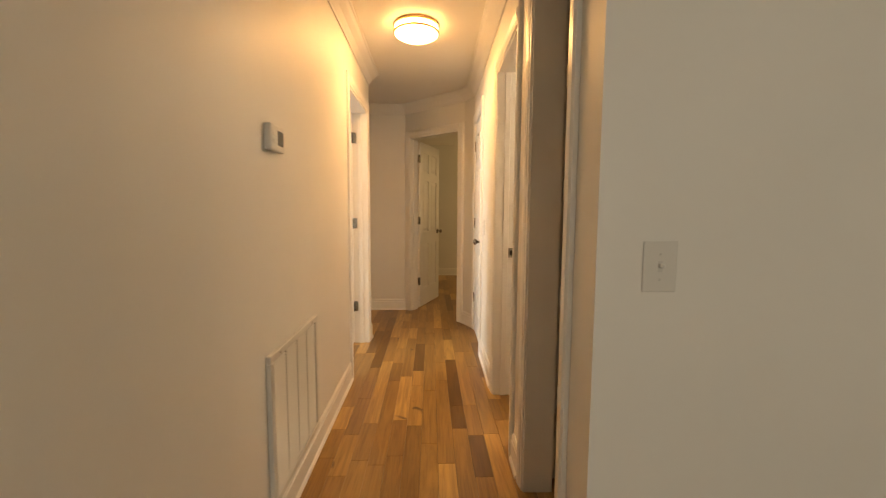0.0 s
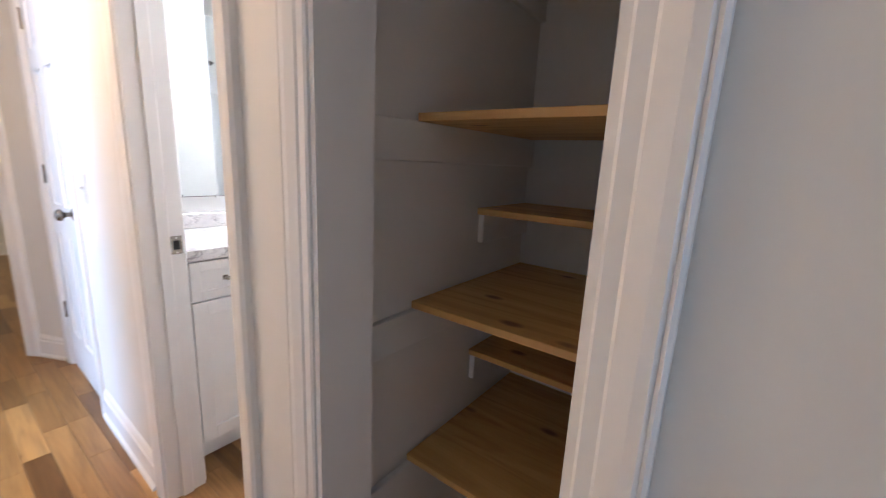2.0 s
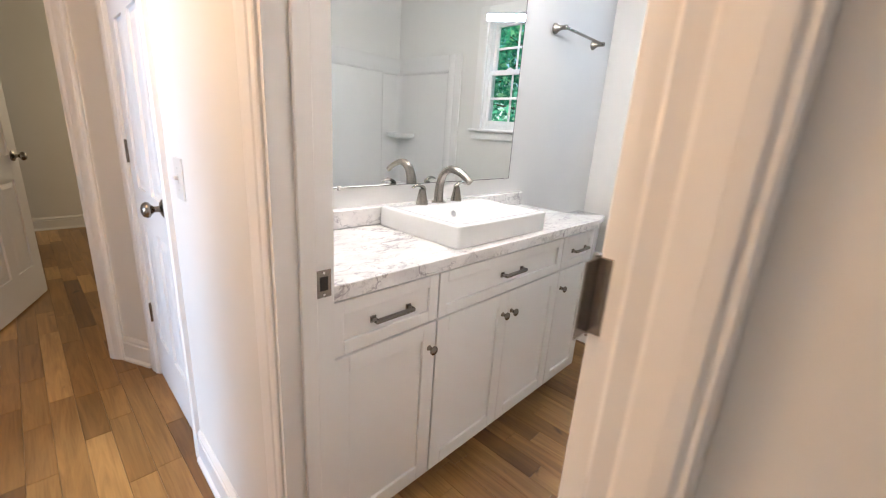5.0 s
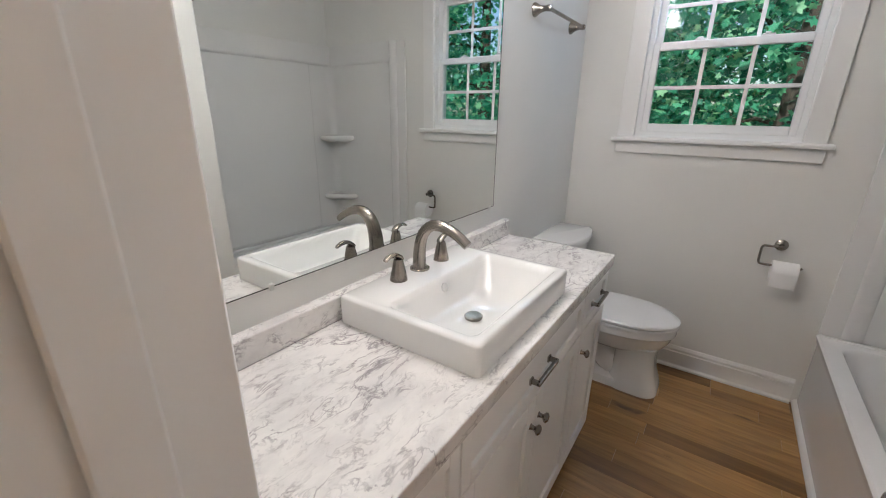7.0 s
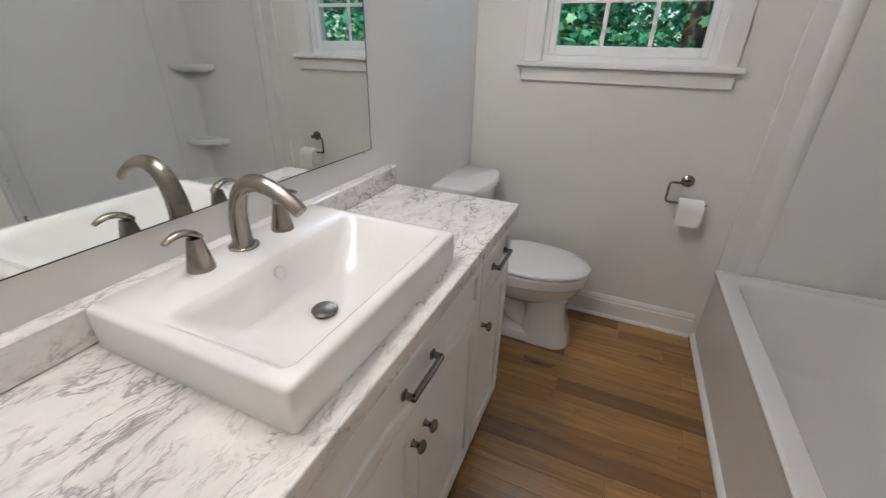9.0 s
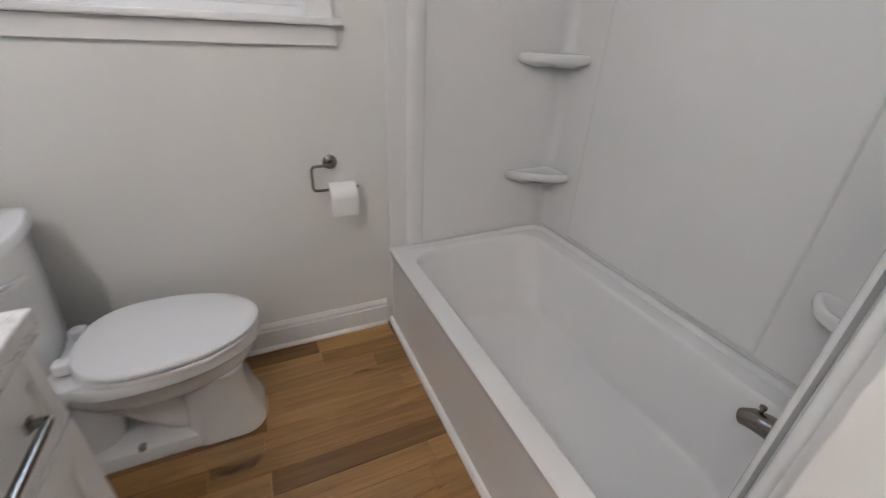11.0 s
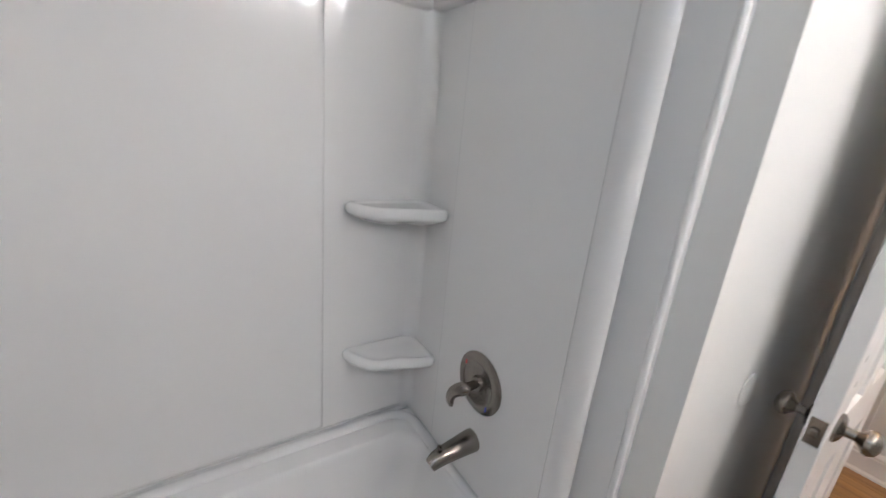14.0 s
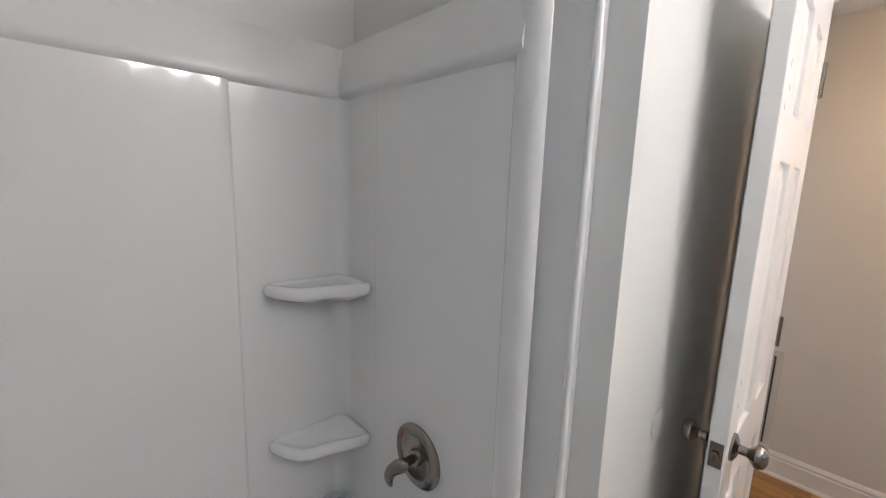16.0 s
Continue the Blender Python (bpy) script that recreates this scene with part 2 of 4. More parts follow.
def lathe(bm, profile, m=Matrix(), segs=24):
    """Turns (radius, height) pairs about z, then lays them at m."""
    rings = []
    for r, z in profile:
        rings.append([bm.verts.new(m @ Vector((r * math.cos(6.28319 * i / segs), r * math.sin(6.28319 * i / segs), z))) for i in range(segs)])
    for a, b in zip(rings, rings[1:]):
        for i in range(segs):
            bm.faces.new((a[i], a[(i + 1) % segs], b[(i + 1) % segs], b[i]))
    bm.faces.new(rings[0][::-1])
    bm.faces.new(rings[-1])
    return bm


def tube(bm, points, radii, segs=12, flat=1.0):
    """A round or flattened bar through points."""
    points = [Vector(p) for p in points]
    radii = [radii] * len(points) if isinstance(radii, (int, float)) else radii
    rings, side = [], None
    for i, p in enumerate(points):
        d = (points[min(i + 1, len(points) - 1)] - points[max(i - 1, 0)]).normalized()
        if side is None:
            side = d.orthogonal().normalized() if abs(d.z) > 0.99 else d.cross(Vector((0, 0, 1))).normalized()
        side = (side - d * side.dot(d)).normalized()
        up = d.cross(side)
        rings.append([bm.verts.new(p + (side * math.cos(6.28319 * k / segs) + up * math.sin(6.28319 * k / segs) * flat) * radii[i]) for k in range(segs)])
    for a, b in zip(rings, rings[1:]):
        for k in range(segs):
            bm.faces.new((a[k], a[(k + 1) % segs], b[(k + 1) % segs], b[k]))
    bm.faces.new(rings[0][::-1])
    bm.faces.new(rings[-1])
    return bm


def loft(bm, loops, close=True):
    """Skins loops of points with equal counts; closes both ends."""
    rings = [[bm.verts.new(p) for p in loop] for loop in loops]
    n = len(rings[0])
    for a, b in zip(rings, rings[1:]):
        for k in range(n):
            bm.faces.new((a[k], a[(k + 1) % n], b[(k + 1) % n], b[k]))
    if close:
        bm.faces.new(rings[0][::-1])
        bm.faces.new(rings[-1])
    return bm


def rounded(x0, x1, y0, y1, z, r, per=6):
    """A rounded rectangle as a loop of points."""
    pts = []
    for cx, cy, a0 in ((x1 - r, y1 - r, 0), (x0 + r, y1 - r, 90), (x0 + r, y0 + r, 180), (x1 - r, y0 + r, 270)):
        for k in range(per + 1):
            a = radians(a0 + 90 * k / per)
            pts.append((cx + r * math.cos(a), cy + r * math.sin(a), z))
    return pts


def bezier(*ctrl, n=10):
    """Points along a smooth curve through control points."""
    ctrl = [Vector(c) for c in ctrl]
    pts = []
    for i in range(n + 1):
        level, u = ctrl[:], i / n
        while len(level) > 1:
            level = [a.lerp(b, u) for a, b in zip(level, level[1:])]
        pts.append(level[0])
    return pts


CASING = [(0, 0), (0, 0.009), (0.004, 0.012), (0.020, 0.012), (0.024, 0.015), (0.046, 0.019), (0.058, 0.019), (0.062, 0.015), (0.066, 0.017), (0.070, 0.014), (0.070, 0)]
BASE = [(0, 0), (0, 0.024), (0.010, 0.023), (0.020, 0.014), (0.098, 0.014), (0.102, 0.008), (0.106, 0.008), (0.109, 0.012), (0.118, 0.012), (0.128, 0.007), (0.134, 0.004), (0.134, 0.0)]
CROWN = [(0, 0), (0.10, 0.0), (0.10, 0.008), (0.088, 0.012), (0.055, 0.035), (0.030, 0.065), (0.014, 0.078), (0.010, 0.09), (0, 0.09)]


def wall(name, p0, p1, thick, openings=(), mat=None, h=H, label=""):
    """A wall whose seen face runs from p0 to p1 with its body to the right of that direction; openings: (from, to, sill, head)."""
    d = Vector((p1[0] - p0[0], p1[1] - p0[1], 0))
    length = d.length
    m = Matrix.Translation((*p0, 0)) @ Matrix.Rotation(math.atan2(d.y, d.x), 4, "Z")
    bm, s = bmesh.new(), 0.0
    for a, b, z0, z1 in openings:
        if a > s:
            box(bm, (s, 0, 0), (a, -thick, h))
        if z0 > 0:
            box(bm, (a, 0, 0), (b, -thick, z0))
        box(bm, (a, 0, z1), (b, -thick, h))
        s = b
    if s < length:
        box(bm, (s, 0, 0), (length, -thick, h))
    bm.transform(m)
    return tagged(link_mesh(name, bm, mat or wall_paint), label or "smooth white painted plaster wall", "wall", kind="structure")


def baseboard(p0, p1, out):
    ob = link_mesh("baseboard", moulding((*p0, 0.0), (*p1, 0.0), (0, 0, 1), (*out, 0), BASE), trim_paint)
    return tagged(ob, "white moulded wooden baseboard along the wall", "baseboard", kind="structure")


def crown(p0, p1, out):
    ob = link_mesh("trim_crown", moulding((*p0, H), (*p1, H), (0, 0, -1), (*out, 0), CROWN), trim_paint)
    return tagged(ob, "white crown moulding below the ceiling", "trim", kind="structure")


def door_trim(name, m, width, head, depth, both=True, stop=0.035, stops=True):
    """Casing, jambs and stops of a doorway: local x along the wall from the opening's edge, y out of the wall's face, z up."""
    ob = thing(name, "white painted doorway trim with moulded casing", "door frame", m, kind="structure")
    j = 0.018
    part("jamb", boxes(((0, 0.004, 0), (j, -depth - 0.004, head))), trim_paint, ob)
    part("jamb", boxes(((width - j, 0.004, 0), (width, -depth - 0.004, head))), trim_paint, ob)
    part("head_jamb", boxes(((j, 0.004, head - j), (width - j, -depth - 0.004, head))), trim_paint, ob)
    if stops:
        part("door_stop", boxes(((j, -depth * 0.35, 0), (j + 0.011, -depth * 0.35 - stop, head - j)), bevel=0.002), trim_paint, ob)
        part("door_stop", boxes(((width - j - 0.011, -depth * 0.35, 0), (width - j, -depth * 0.35 - stop, head - j)), bevel=0.002), trim_paint, ob)
    for face, out in ((0.0, 1), (-depth, -1)) if both else ((0.0, 1),):
        part("casing", moulding((0.006, face, 0), (0.006, face, head + 0.064), (-1, 0, 0), (0, out, 0), CASING), trim_paint, ob)
        part("casing", moulding((width - 0.006, face, 0), (width - 0.006, face, head + 0.064), (1, 0, 0), (0, out, 0), CASING), trim_paint, ob)
        part("casing", moulding((0.0065, face, head - 0.006), (width - 0.0065, face, head - 0.006), (0, 0, 1), (0, out, 0), CASING), trim_paint, ob)
    return ob


def knob_pair(parent, x, z, thick):
    for side, face in ((-1, 0.0), (1, thick)):
        m = Matrix.Translation((x, face, z)) @ Matrix.Rotation(radians(-90 * side), 4, "X")
        k = part("knob", lathe(bmesh.new(), [(0.001, 0.036), (0.010, 0.036), (0.0105, 0.030), (0.017, 0.037), (0.026, 0.044), (0.027, 0.052), (0.021, 0.062), (0.010, 0.0665), (0.001, 0.067)], m), nickel, parent, "brushed nickel door knob", True)
        part("rose", lathe(bmesh.new(), [(0.001, 0.0), (0.032, 0.0), (0.032, 0.005), (0.022, 0.011), (0.011, 0.014), (0.0095, 0.036), (0.001, 0.036)], m), nickel, k, "", True)


def six_panel_door(name, label, m, width, height, hinge_left=True, thick=0.035, latch=True):
    """Local x from the hinge edge to the latch edge, y through the leaf, z up."""
    ob = thing(name, label, "door", m, kind="structure")
    s, mid = 0.105, width / 2
    rows = ((0.22, 0.78), (0.93, 1.56), (1.66, height - 0.12))
    cols = ((s, mid - 0.045), (mid + 0.045, width - s))
    bm = bmesh.new()
    box(bm, (0, 0, 0), (s, thick, height), 0.0015)
    box(bm, (width - s, 0, 0), (width, thick, height), 0.0015)
    zs = [0.0] + [z for r in rows for z in r] + [height]
    for z0, z1 in zip(zs[0::2], zs[1::2]):
        box(bm, (s, 0, z0), (width - s, thick, z1))
    for z0, z1 in rows:
        box(bm, (mid - 0.045, 0, z0), (mid + 0.045, thick, z1))
    part("leaf", bm, door_paint, ob)
    for z0, z1 in rows:
        for x0, x1 in cols:
            bm = boxes(((x0, 0.010, z0), (x1, thick - 0.010, z1)))
            for f, g in ((0.011, 0.003), (thick - 0.011, thick - 0.003)):
                loft(bm, [[(x0 + i, y, z0 + i), (x1 - i, y, z0 + i), (x1 - i, y, z1 - i), (x0 + i, y, z1 - i)] for i, y in ((0.012, f), (0.042, g))])
            part("panel", bm, door_paint, ob)
    if latch:
        knob_pair(ob, width - 0.065, 0.92, thick)
        part("latch_plate", boxes(((width, thick / 2 - 0.013, 0.89), (width + 0.0015, thick / 2 + 0.013, 0.95)), bevel=0.0006), nickel, ob)
        part("latch_bolt", boxes(((width + 0.001, thick / 2 - 0.008, 0.911), (width + 0.009, thick / 2 + 0.006, 0.929)), bevel=0.003), nickel, ob)
    return ob


def hinges(parent, x, y, zs, sx=1, sy=1):
    for z in zs:
        bm = boxes(((x, y, z - 0.045), (x + sx * 0.003, y + sy * 0.036, z + 0.045)), bevel=0.001)
        box(bm, (x, y, z - 0.045), (x + sx * 0.034, y - sy * 0.002, z + 0.045), 0.0008)
        lathe(bm, [(0.001, -0.048), (0.006, -0.047), (0.006, 0.047), (0.001, 0.048)], Matrix.Translation((x - sx * 0.003, y - sy * 0.004, z)), 10)
        part("hinge", bm, nickel, parent, "dark brushed nickel hinge")


# ---- setting: floor, ceiling, walls ----
def slab(name, a, b, mat, label, category):
    return tagged(link_mesh(name, boxes((a, b)), mat), label, category, kind="structure")


floor = slab("floor", (-3.7, -2.7, -0.16), (2.99, 8.1, -0.014), dark, "oak strip floor of mixed honey and brown boards", "floor")
slab("ceiling", (-3.7, -2.7, H), (2.99, 8.1, H + 0.12), ceiling_paint, "flat white painted ceiling", "ceiling")
LX, RX, T = -0.555, 0.43, 0.115
LEAN = math.degrees(math.atan2(0.050, 3.143))


def hall_x(y):
    """The right hall wall, which leans a little off the axis."""
    return 0.395 + (y - 1.287) * 0.050 / 3.143


HEAD = 2.05
A, B = Vector((-0.29, 5.22)), Vector((0.36, 4.62))
wall("wall_hall_left", (LX, 4.14), (LX, -2.6), T, [(4.14 - 3.98, 4.14 - 3.20, 0, HEAD)])
wall("wall_hall_right", (hall_x(1.287), 1.287), (hall_x(4.43), 4.43), T, [(0.218, 0.693, 0, HEAD), (0.978, 1.618, 0, HEAD), (2.433, 3.093, 0, HEAD)])
wall("wall_corner_return", (hall_x(4.43), 4.43), (B.x, B.y), T)
wall("wall_diagonal", (B.x, B.y), (A.x, A.y), T, [(0.070, 0.815, 0, HEAD)])
wall("wall_alcove_end", (A.x, A.y), (-2.1, A.y), T)
wall("wall_alcove_side", (-2.0, 5.22), (-2.0, 4.14), T)
wall("wall_alcove_near", (-2.0, 4.14), (LX - T, 4.14), T)
wall("wall_far_room_end", (2.4, 7.95), (-1.3, 7.95), T)
wall("wall_far_room_left", (-1.2, 7.95), (-1.2, 5.335), T)
wall("wall_far_room_right", (2.4, 3.60), (2.4, 7.95), T)
wall("wall_side_room_end", (-3.6, 4.03), (-3.6, 1.2), T)
wall("wall_side_room_near", (-3.6, 1.2), (LX - T, 1.2), T)
wall("wall_living_end", (2.89, 1.287), (0.50, 1.287), 0.021)
wall("wall_living_right", (2.85, -2.6), (2.85, 1.286), T)
wall("wall_living_back", (-0.67, -2.6), (2.95, -2.6), T)
wall("wall_closet_near", (0.505, 1.40), (1.335, 1.40), 0.09)
wall("wall_closet_far", (0.515, 2.205), (1.335, 2.205), 0.155)
wall("wall_shower_end", (1.42, 2.205), (1.42, 1.308), 0.085)
wall("wall_mirror", (2.99, 3.43), (RX + T, 3.43), T)
WIN = (2.40, 3.11, 1.285, 2.13)
wall("wall_window", (2.89, 1.308), (2.89, 3.43), T, [(WIN[0] - 1.308, WIN[1] - 1.308, WIN[2], WIN[3])])

# ---- mouldings ----
baseboard((LX, 3.13), (LX, -2.6), (1, 0))
baseboard((LX, 4.14), (LX, 4.052), (1, 0))
baseboard((hall_x(2.048), 2.048), (hall_x(2.195), 2.195), (-1, 0))
baseboard((hall_x(2.982), 2.982), (hall_x(3.648), 3.648), (-1, 0))
n_ret = Vector((-0.19, -0.07)).normalized()
n_dia = Vector((-0.678, -0.735))
baseboard((hall_x(4.43) - 0.004, 4.452), (B.x, B.y - 0.005), n_ret)
baseboard((A.x, A.y), (-2.0, A.y), (0, -1))
baseboard((2.4, 7.95), (-1.2, 7.95), (0, -1))
baseboard((2.85, -2.6), (2.85, 1.287), (-1, 0))
baseboard((2.89, 2.166), (2.89, 3.43), (-1, 0))
baseboard((2.02, 3.43), (2.866, 3.43), (0, -1))
baseboard((0.58, 2.205), (1.42, 2.205), (0, 1))
crown((LX, 4.14), (LX, -2.6), (1, 0))
crown((hall_x(1.287), 1.287), (hall_x(4.43), 4.43), (-1, 0))
crown((hall_x(4.43), 4.43), (B.x, B.y), n_ret)
crown((B.x, B.y), (A.x, A.y), n_dia)
crown((A.x, A.y), (-2.0, A.y), (0, -1))
crown((-2.0, 4.14), (LX, 4.14), (0, 1))

# ---- doorways and doors ----
door_trim("door_frame_1", pose(LX, 3.98, 0, 0, 0, -90), 0.78, HEAD, T)
door_trim("door_frame_2", pose(hall_x(1.505), 1.505, 0, 0, 0, 90 - LEAN), 0.475, HEAD, T, both=False, stops=False)
bath_frame = door_trim("door_frame_3", pose(hall_x(2.265), 2.265, 0, 0, 0, 90 - LEAN), 0.64, HEAD, T)
plate = part("strike_plate", boxes(((0.6205, -0.078, 0.90), (0.622, -0.112, 0.96)), ((0.618, -0.068, 0.915), (0.622, -0.080, 0.945)), bevel=0.0006), nickel, bath_frame, "brushed nickel strike plate")
# near-black block paints the hole's shade; no hole is cut
part("latch_hole_shade", boxes(((0.6198, -0.086, 0.915), (0.6208, -0.104, 0.945))), dark, plate)
for z in (0.906, 0.954):
    part("screw", lathe(bmesh.new(), [(0.0005, 0), (0.0035, 0), (0.003, 0.001), (0.0005, 0.0012)], pose(0.6206, -0.095, z, 0, -90, 0), 8), chrome, plate)
door_trim("door_frame_4", pose(hall_x(3.72), 3.72, 0, 0, 0, 90 - LEAN), 0.66, HEAD, T, both=False)
dia_m = Matrix.Translation((*(B + (A - B).normalized() * 0.070), 0)) @ Matrix.Rotation(math.atan2(A.y - B.y, A.x - B.x), 4, "Z")
door_trim("door_frame_5", dia_m, 0.745, HEAD, T, both=False)

door = six_panel_door("door_1", "white six-panel door standing open into the side room", pose(-0.675, 3.958, 0.012, 0, 0, 183), 0.74, 2.015)
hinges(door, 0.0, 0.004, (0.325, 1.07, 1.81), -1, 1)
door = six_panel_door("door_2", "white six-panel door open against the bathroom wall", pose(0.540, 2.309, 0.012, 0, 0, 0.6), 0.592, 2.015)
hinges(door, 0.0, 0.035, (0.325, 1.07, 1.81), -1, -1)
for x, z in ((0.535, 1.93), (0.548, 1.74), (0.528, 1.70), (0.552, 1.66), (0.540, 1.08), (0.530, 1.02)):
    part("paint_scuff", loft(bmesh.new(), [[(x - 0.006, y, z - 0.006), (x + 0.006, y, z - 0.004), (x + 0.001, y, z + 0.009)] for y in (0.0351, 0.0356)]), caulk, door, "small grey paint scuff")
door = six_panel_door("door_3", "closed white six-panel door in the hallway", pose(hall_x(4.36) + 0.006, 4.360, 0.012, 0, 0, -90 - LEAN), 0.622, 2.015)
hinges(door, 0.0, 0.0, (0.325, 1.07, 1.81), -1, 1)
door = six_panel_door("door_4", "white six-panel door ajar into the far room", pose(-0.125, 5.285, 0.012, 0, 0, 69), 0.69, 2.015)
hinges(door, 0.0, 0.0, (0.325, 1.07, 1.81), -1, 1)

# ---- hallway ----
light = thing("ceiling_light", "round flush ceiling light, lit warm, with a brass ring", "ceiling light", pose(-0.09, 3.16, H))
part("base_pan", lathe(bmesh.new(), [(0.001, 0.0), (0.148, 0.0), (0.150, -0.012), (0.150, -0.020), (0.001, -0.020)], segs=40), brushed("brass", (0.55, 0.40, 0.22), 0.3), light, "brass base pan", True)
part("diffuser", lathe(bmesh.new(), [(0.001, -0.021), (0.143, -0.021), (0.145, -0.045), (0.142, -0.066), (0.120, -0.078), (0.06, -0.085), (0.001, -0.086)], segs=40), lamp_glass, light, "glowing frosted diffuser", True)
part("ring", lathe(bmesh.new(), [(0.1455, -0.050), (0.151, -0.050), (0.151, -0.062), (0.1455, -0.062)], segs=40), bpy.data.materials["brass"], light, "thin brass ring", True)

thermostat = thing("thermostat", "white wall thermostat with a grey display", "thermostat", pose(LX, 1.825, 1.437, 0, 0, -90))
part("body", boxes(((-0.062, 0, -0.045), (0.062, 0.026, 0.045)), bevel=0.006, segs=2), plastic, thermostat)
part("display", boxes(((-0.047, 0.024, -0.024), (0.006, 0.0268, 0.028)), bevel=0.001), screen, thermostat, "grey display")
part("button", boxes(((0.020, 0.025, 0.004), (0.046, 0.028, 0.018)), bevel=0.001), plastic, thermostat)
part("button", boxes(((0.020, 0.025, -0.020), (0.046, 0.028, -0.006)), bevel=0.001), plastic, thermostat)

vent = thing("return_air_vent", "white metal return air grille low on the hall wall", "vent", pose(LX, 2.0, 0.41, 0, 0, -90))
w, h = 0.285, 0.278
part("frame", boxes(((-w, 0, h - 0.028), (w, 0.018, h)), ((-w, 0, -h), (w, 0.018, -h + 0.028)), ((-w, 0, -h + 0.028), (-w + 0.028, 0.018, h - 0.028)), ((w - 0.028, 0, -h + 0.028), (w, 0.018, h - 0.028)), bevel=0.003), plastic, vent)
# flat near-black sheet paints the shade of the duct, which isn't built
part("backing", boxes(((-w + 0.01, 0.0005, -h + 0.01), (w - 0.01, 0.002, h - 0.01))), dark, vent, "near-black sheet standing for the unlit duct behind the slats")
slat_mesh = None
for k in range(42):
    z = -h + 0.033 + k * (2 * h - 0.062) / 42
    if slat_mesh is None:
        bm, step = bmesh.new(), (2 * w - 0.064) / 4
        for c in range(4):
            x = -w + 0.032 + c * step
            run(bm, (x + 0.004, 0, 0), (x + step - 0.004, 0, 0), (0, 0, 1), (0, 1, 0), [(0.0, 0.0150), (0.0014, 0.0156), (0.0062, 0.0085), (0.0050, 0.0078)])
        s = part("slat", bm, plastic, vent)
        slat_mesh = s.data
    else:
        s = new("slat", slat_mesh)
        s.parent = vent
    s.location = (0, 0, z)
for x in (-0.2, 0.2):
    part("screw", lathe(bmesh.new(), [(0.0005, 0), (0.005, 0), (0.004, 0.002), (0.0005, 0.0025)], pose(x, 0.018, h - 0.014, -90, 0, 0), 10), chrome, vent)


def switch(label, m, w=0.082, h=0.122):
    ob = thing("light_switch", label, "light switch", m)
    part("cover_plate", boxes(((-w / 2, 0, -h / 2), (w / 2, 0.006, h / 2)), bevel=0.003, segs=2), plastic, ob)
    part("toggle", boxes(((-0.005, 0.005, -0.002), (0.005, 0.019, 0.008)), bevel=0.002), plastic, ob)
    part("toggle_slot", boxes(((-0.0055, 0.0055, -0.013), (0.0055, 0.0065, 0.013))), caulk, ob)
    for z in (-0.03, 0.03):
        part("screw", lathe(bmesh.new(), [(0.0005, 0), (0.0035, 0), (0.003, 0.001), (0.0005, 0.0014)], pose(0, 0.0061, z, -90, 0, 0), 10), caulk, ob)
    return ob


switch("white toggle light switch on the living room wall", pose(0.545, 1.287, 1.058, 0, 0, 180))
switch("white toggle light switch beside the hall door", pose(hall_x(3.51), 3.51, 1.07, 0, 0, 90), 0.075, 0.118)

# ---- linen closet ----
for label, x0, z, y0, y1 in (("deep knotty pine shelf, highest in the linen closet", 0.74, 1.785, 1.402, 2.048), ("deep knotty pine shelf at eye level in the closet", 0.74, 1.325, 1.402, 2.048),
                             ("narrow pine shelf at the closet's back wall", 1.02, 1.090, 1.402, 2.048), ("deep knotty pine shelf at counter height in the closet", 0.737, 0.872, 1.402, 2.048),
                             ("narrow low pine shelf at the closet's back wall", 1.02, 0.640, 1.402, 2.048), ("deep low knotty pine shelf above the closet floor", 0.737, 0.430, 1.402, 2.048)):
    tagged(link_mesh("closet_shelf", boxes(((x0, y0, z), (1.333, y1, z + 0.019)), bevel=0.0015), pine_wood), label, "shelf", "closet shelves")
    deep, wide = (0.56, 0.09) if x0 < 1 else (1.032, 0.085)
    for ya, yb in ((2.031, 2.0495), (1.4005, 1.419)):
        tagged(link_mesh("shelf_cleat", boxes(((deep, ya, z - 0.001 - wide), (1.333, yb, z - 0.001)), bevel=0.002), wall_paint), "white painted wooden cleat under a closet shelf", "cleat", "closet cleats")

# ---- bathroom window ----
win = thing("window_1", "white double-hung window with grilles and painted casing", "window", kind="structure")
y0, y1, z0, z1 = WIN
FLAT = [(0, 0), (0, 0.016), (0.004, 0.019), (0.081, 0.019), (0.085, 0.015), (0.085, 0)]
part("casing", moulding((2.89, y0 + 0.006, z0), (2.89, y0 + 0.006, z1 + 0.079), (0, -1, 0), (-1, 0, 0), FLAT), trim_paint, win)
part("casing", moulding((2.89, y1 - 0.006, z0), (2.89, y1 - 0.006, z1 + 0.079), (0, 1, 0), (-1, 0, 0), FLAT), trim_paint, win)
part("casing", moulding((2.89, y0 + 0.0065, z1 - 0.006), (2.89, y1 - 0.0065, z1 - 0.006), (0, 0, 1), (-1, 0, 0), FLAT), trim_paint, win)
part("stool", boxes(((2.843, y0 - 0.105, z0 - 0.021), (2.93, y1 + 0.105, z0 + 0.001)), bevel=0.006, segs=2), trim_paint, win)
part("apron", boxes(((2.872, y0 - 0.082, z0 - 0.082), (2.89, y1 + 0.082, z0 - 0.0215)), bevel=0.003), trim_paint, win)
f = 0.028
part("window_frame", boxes(((2.905, y0, z0), (3.0, y0 + f, z1)), ((2.905, y1 - f, z0), (3.0, y1, z1)), ((2.905, y0 + f, z0), (3.0, y1 - f, z0 + f)), ((2.905, y0 + f, z1 - f), (3.0, y1 - f, z1))), vinyl, win)


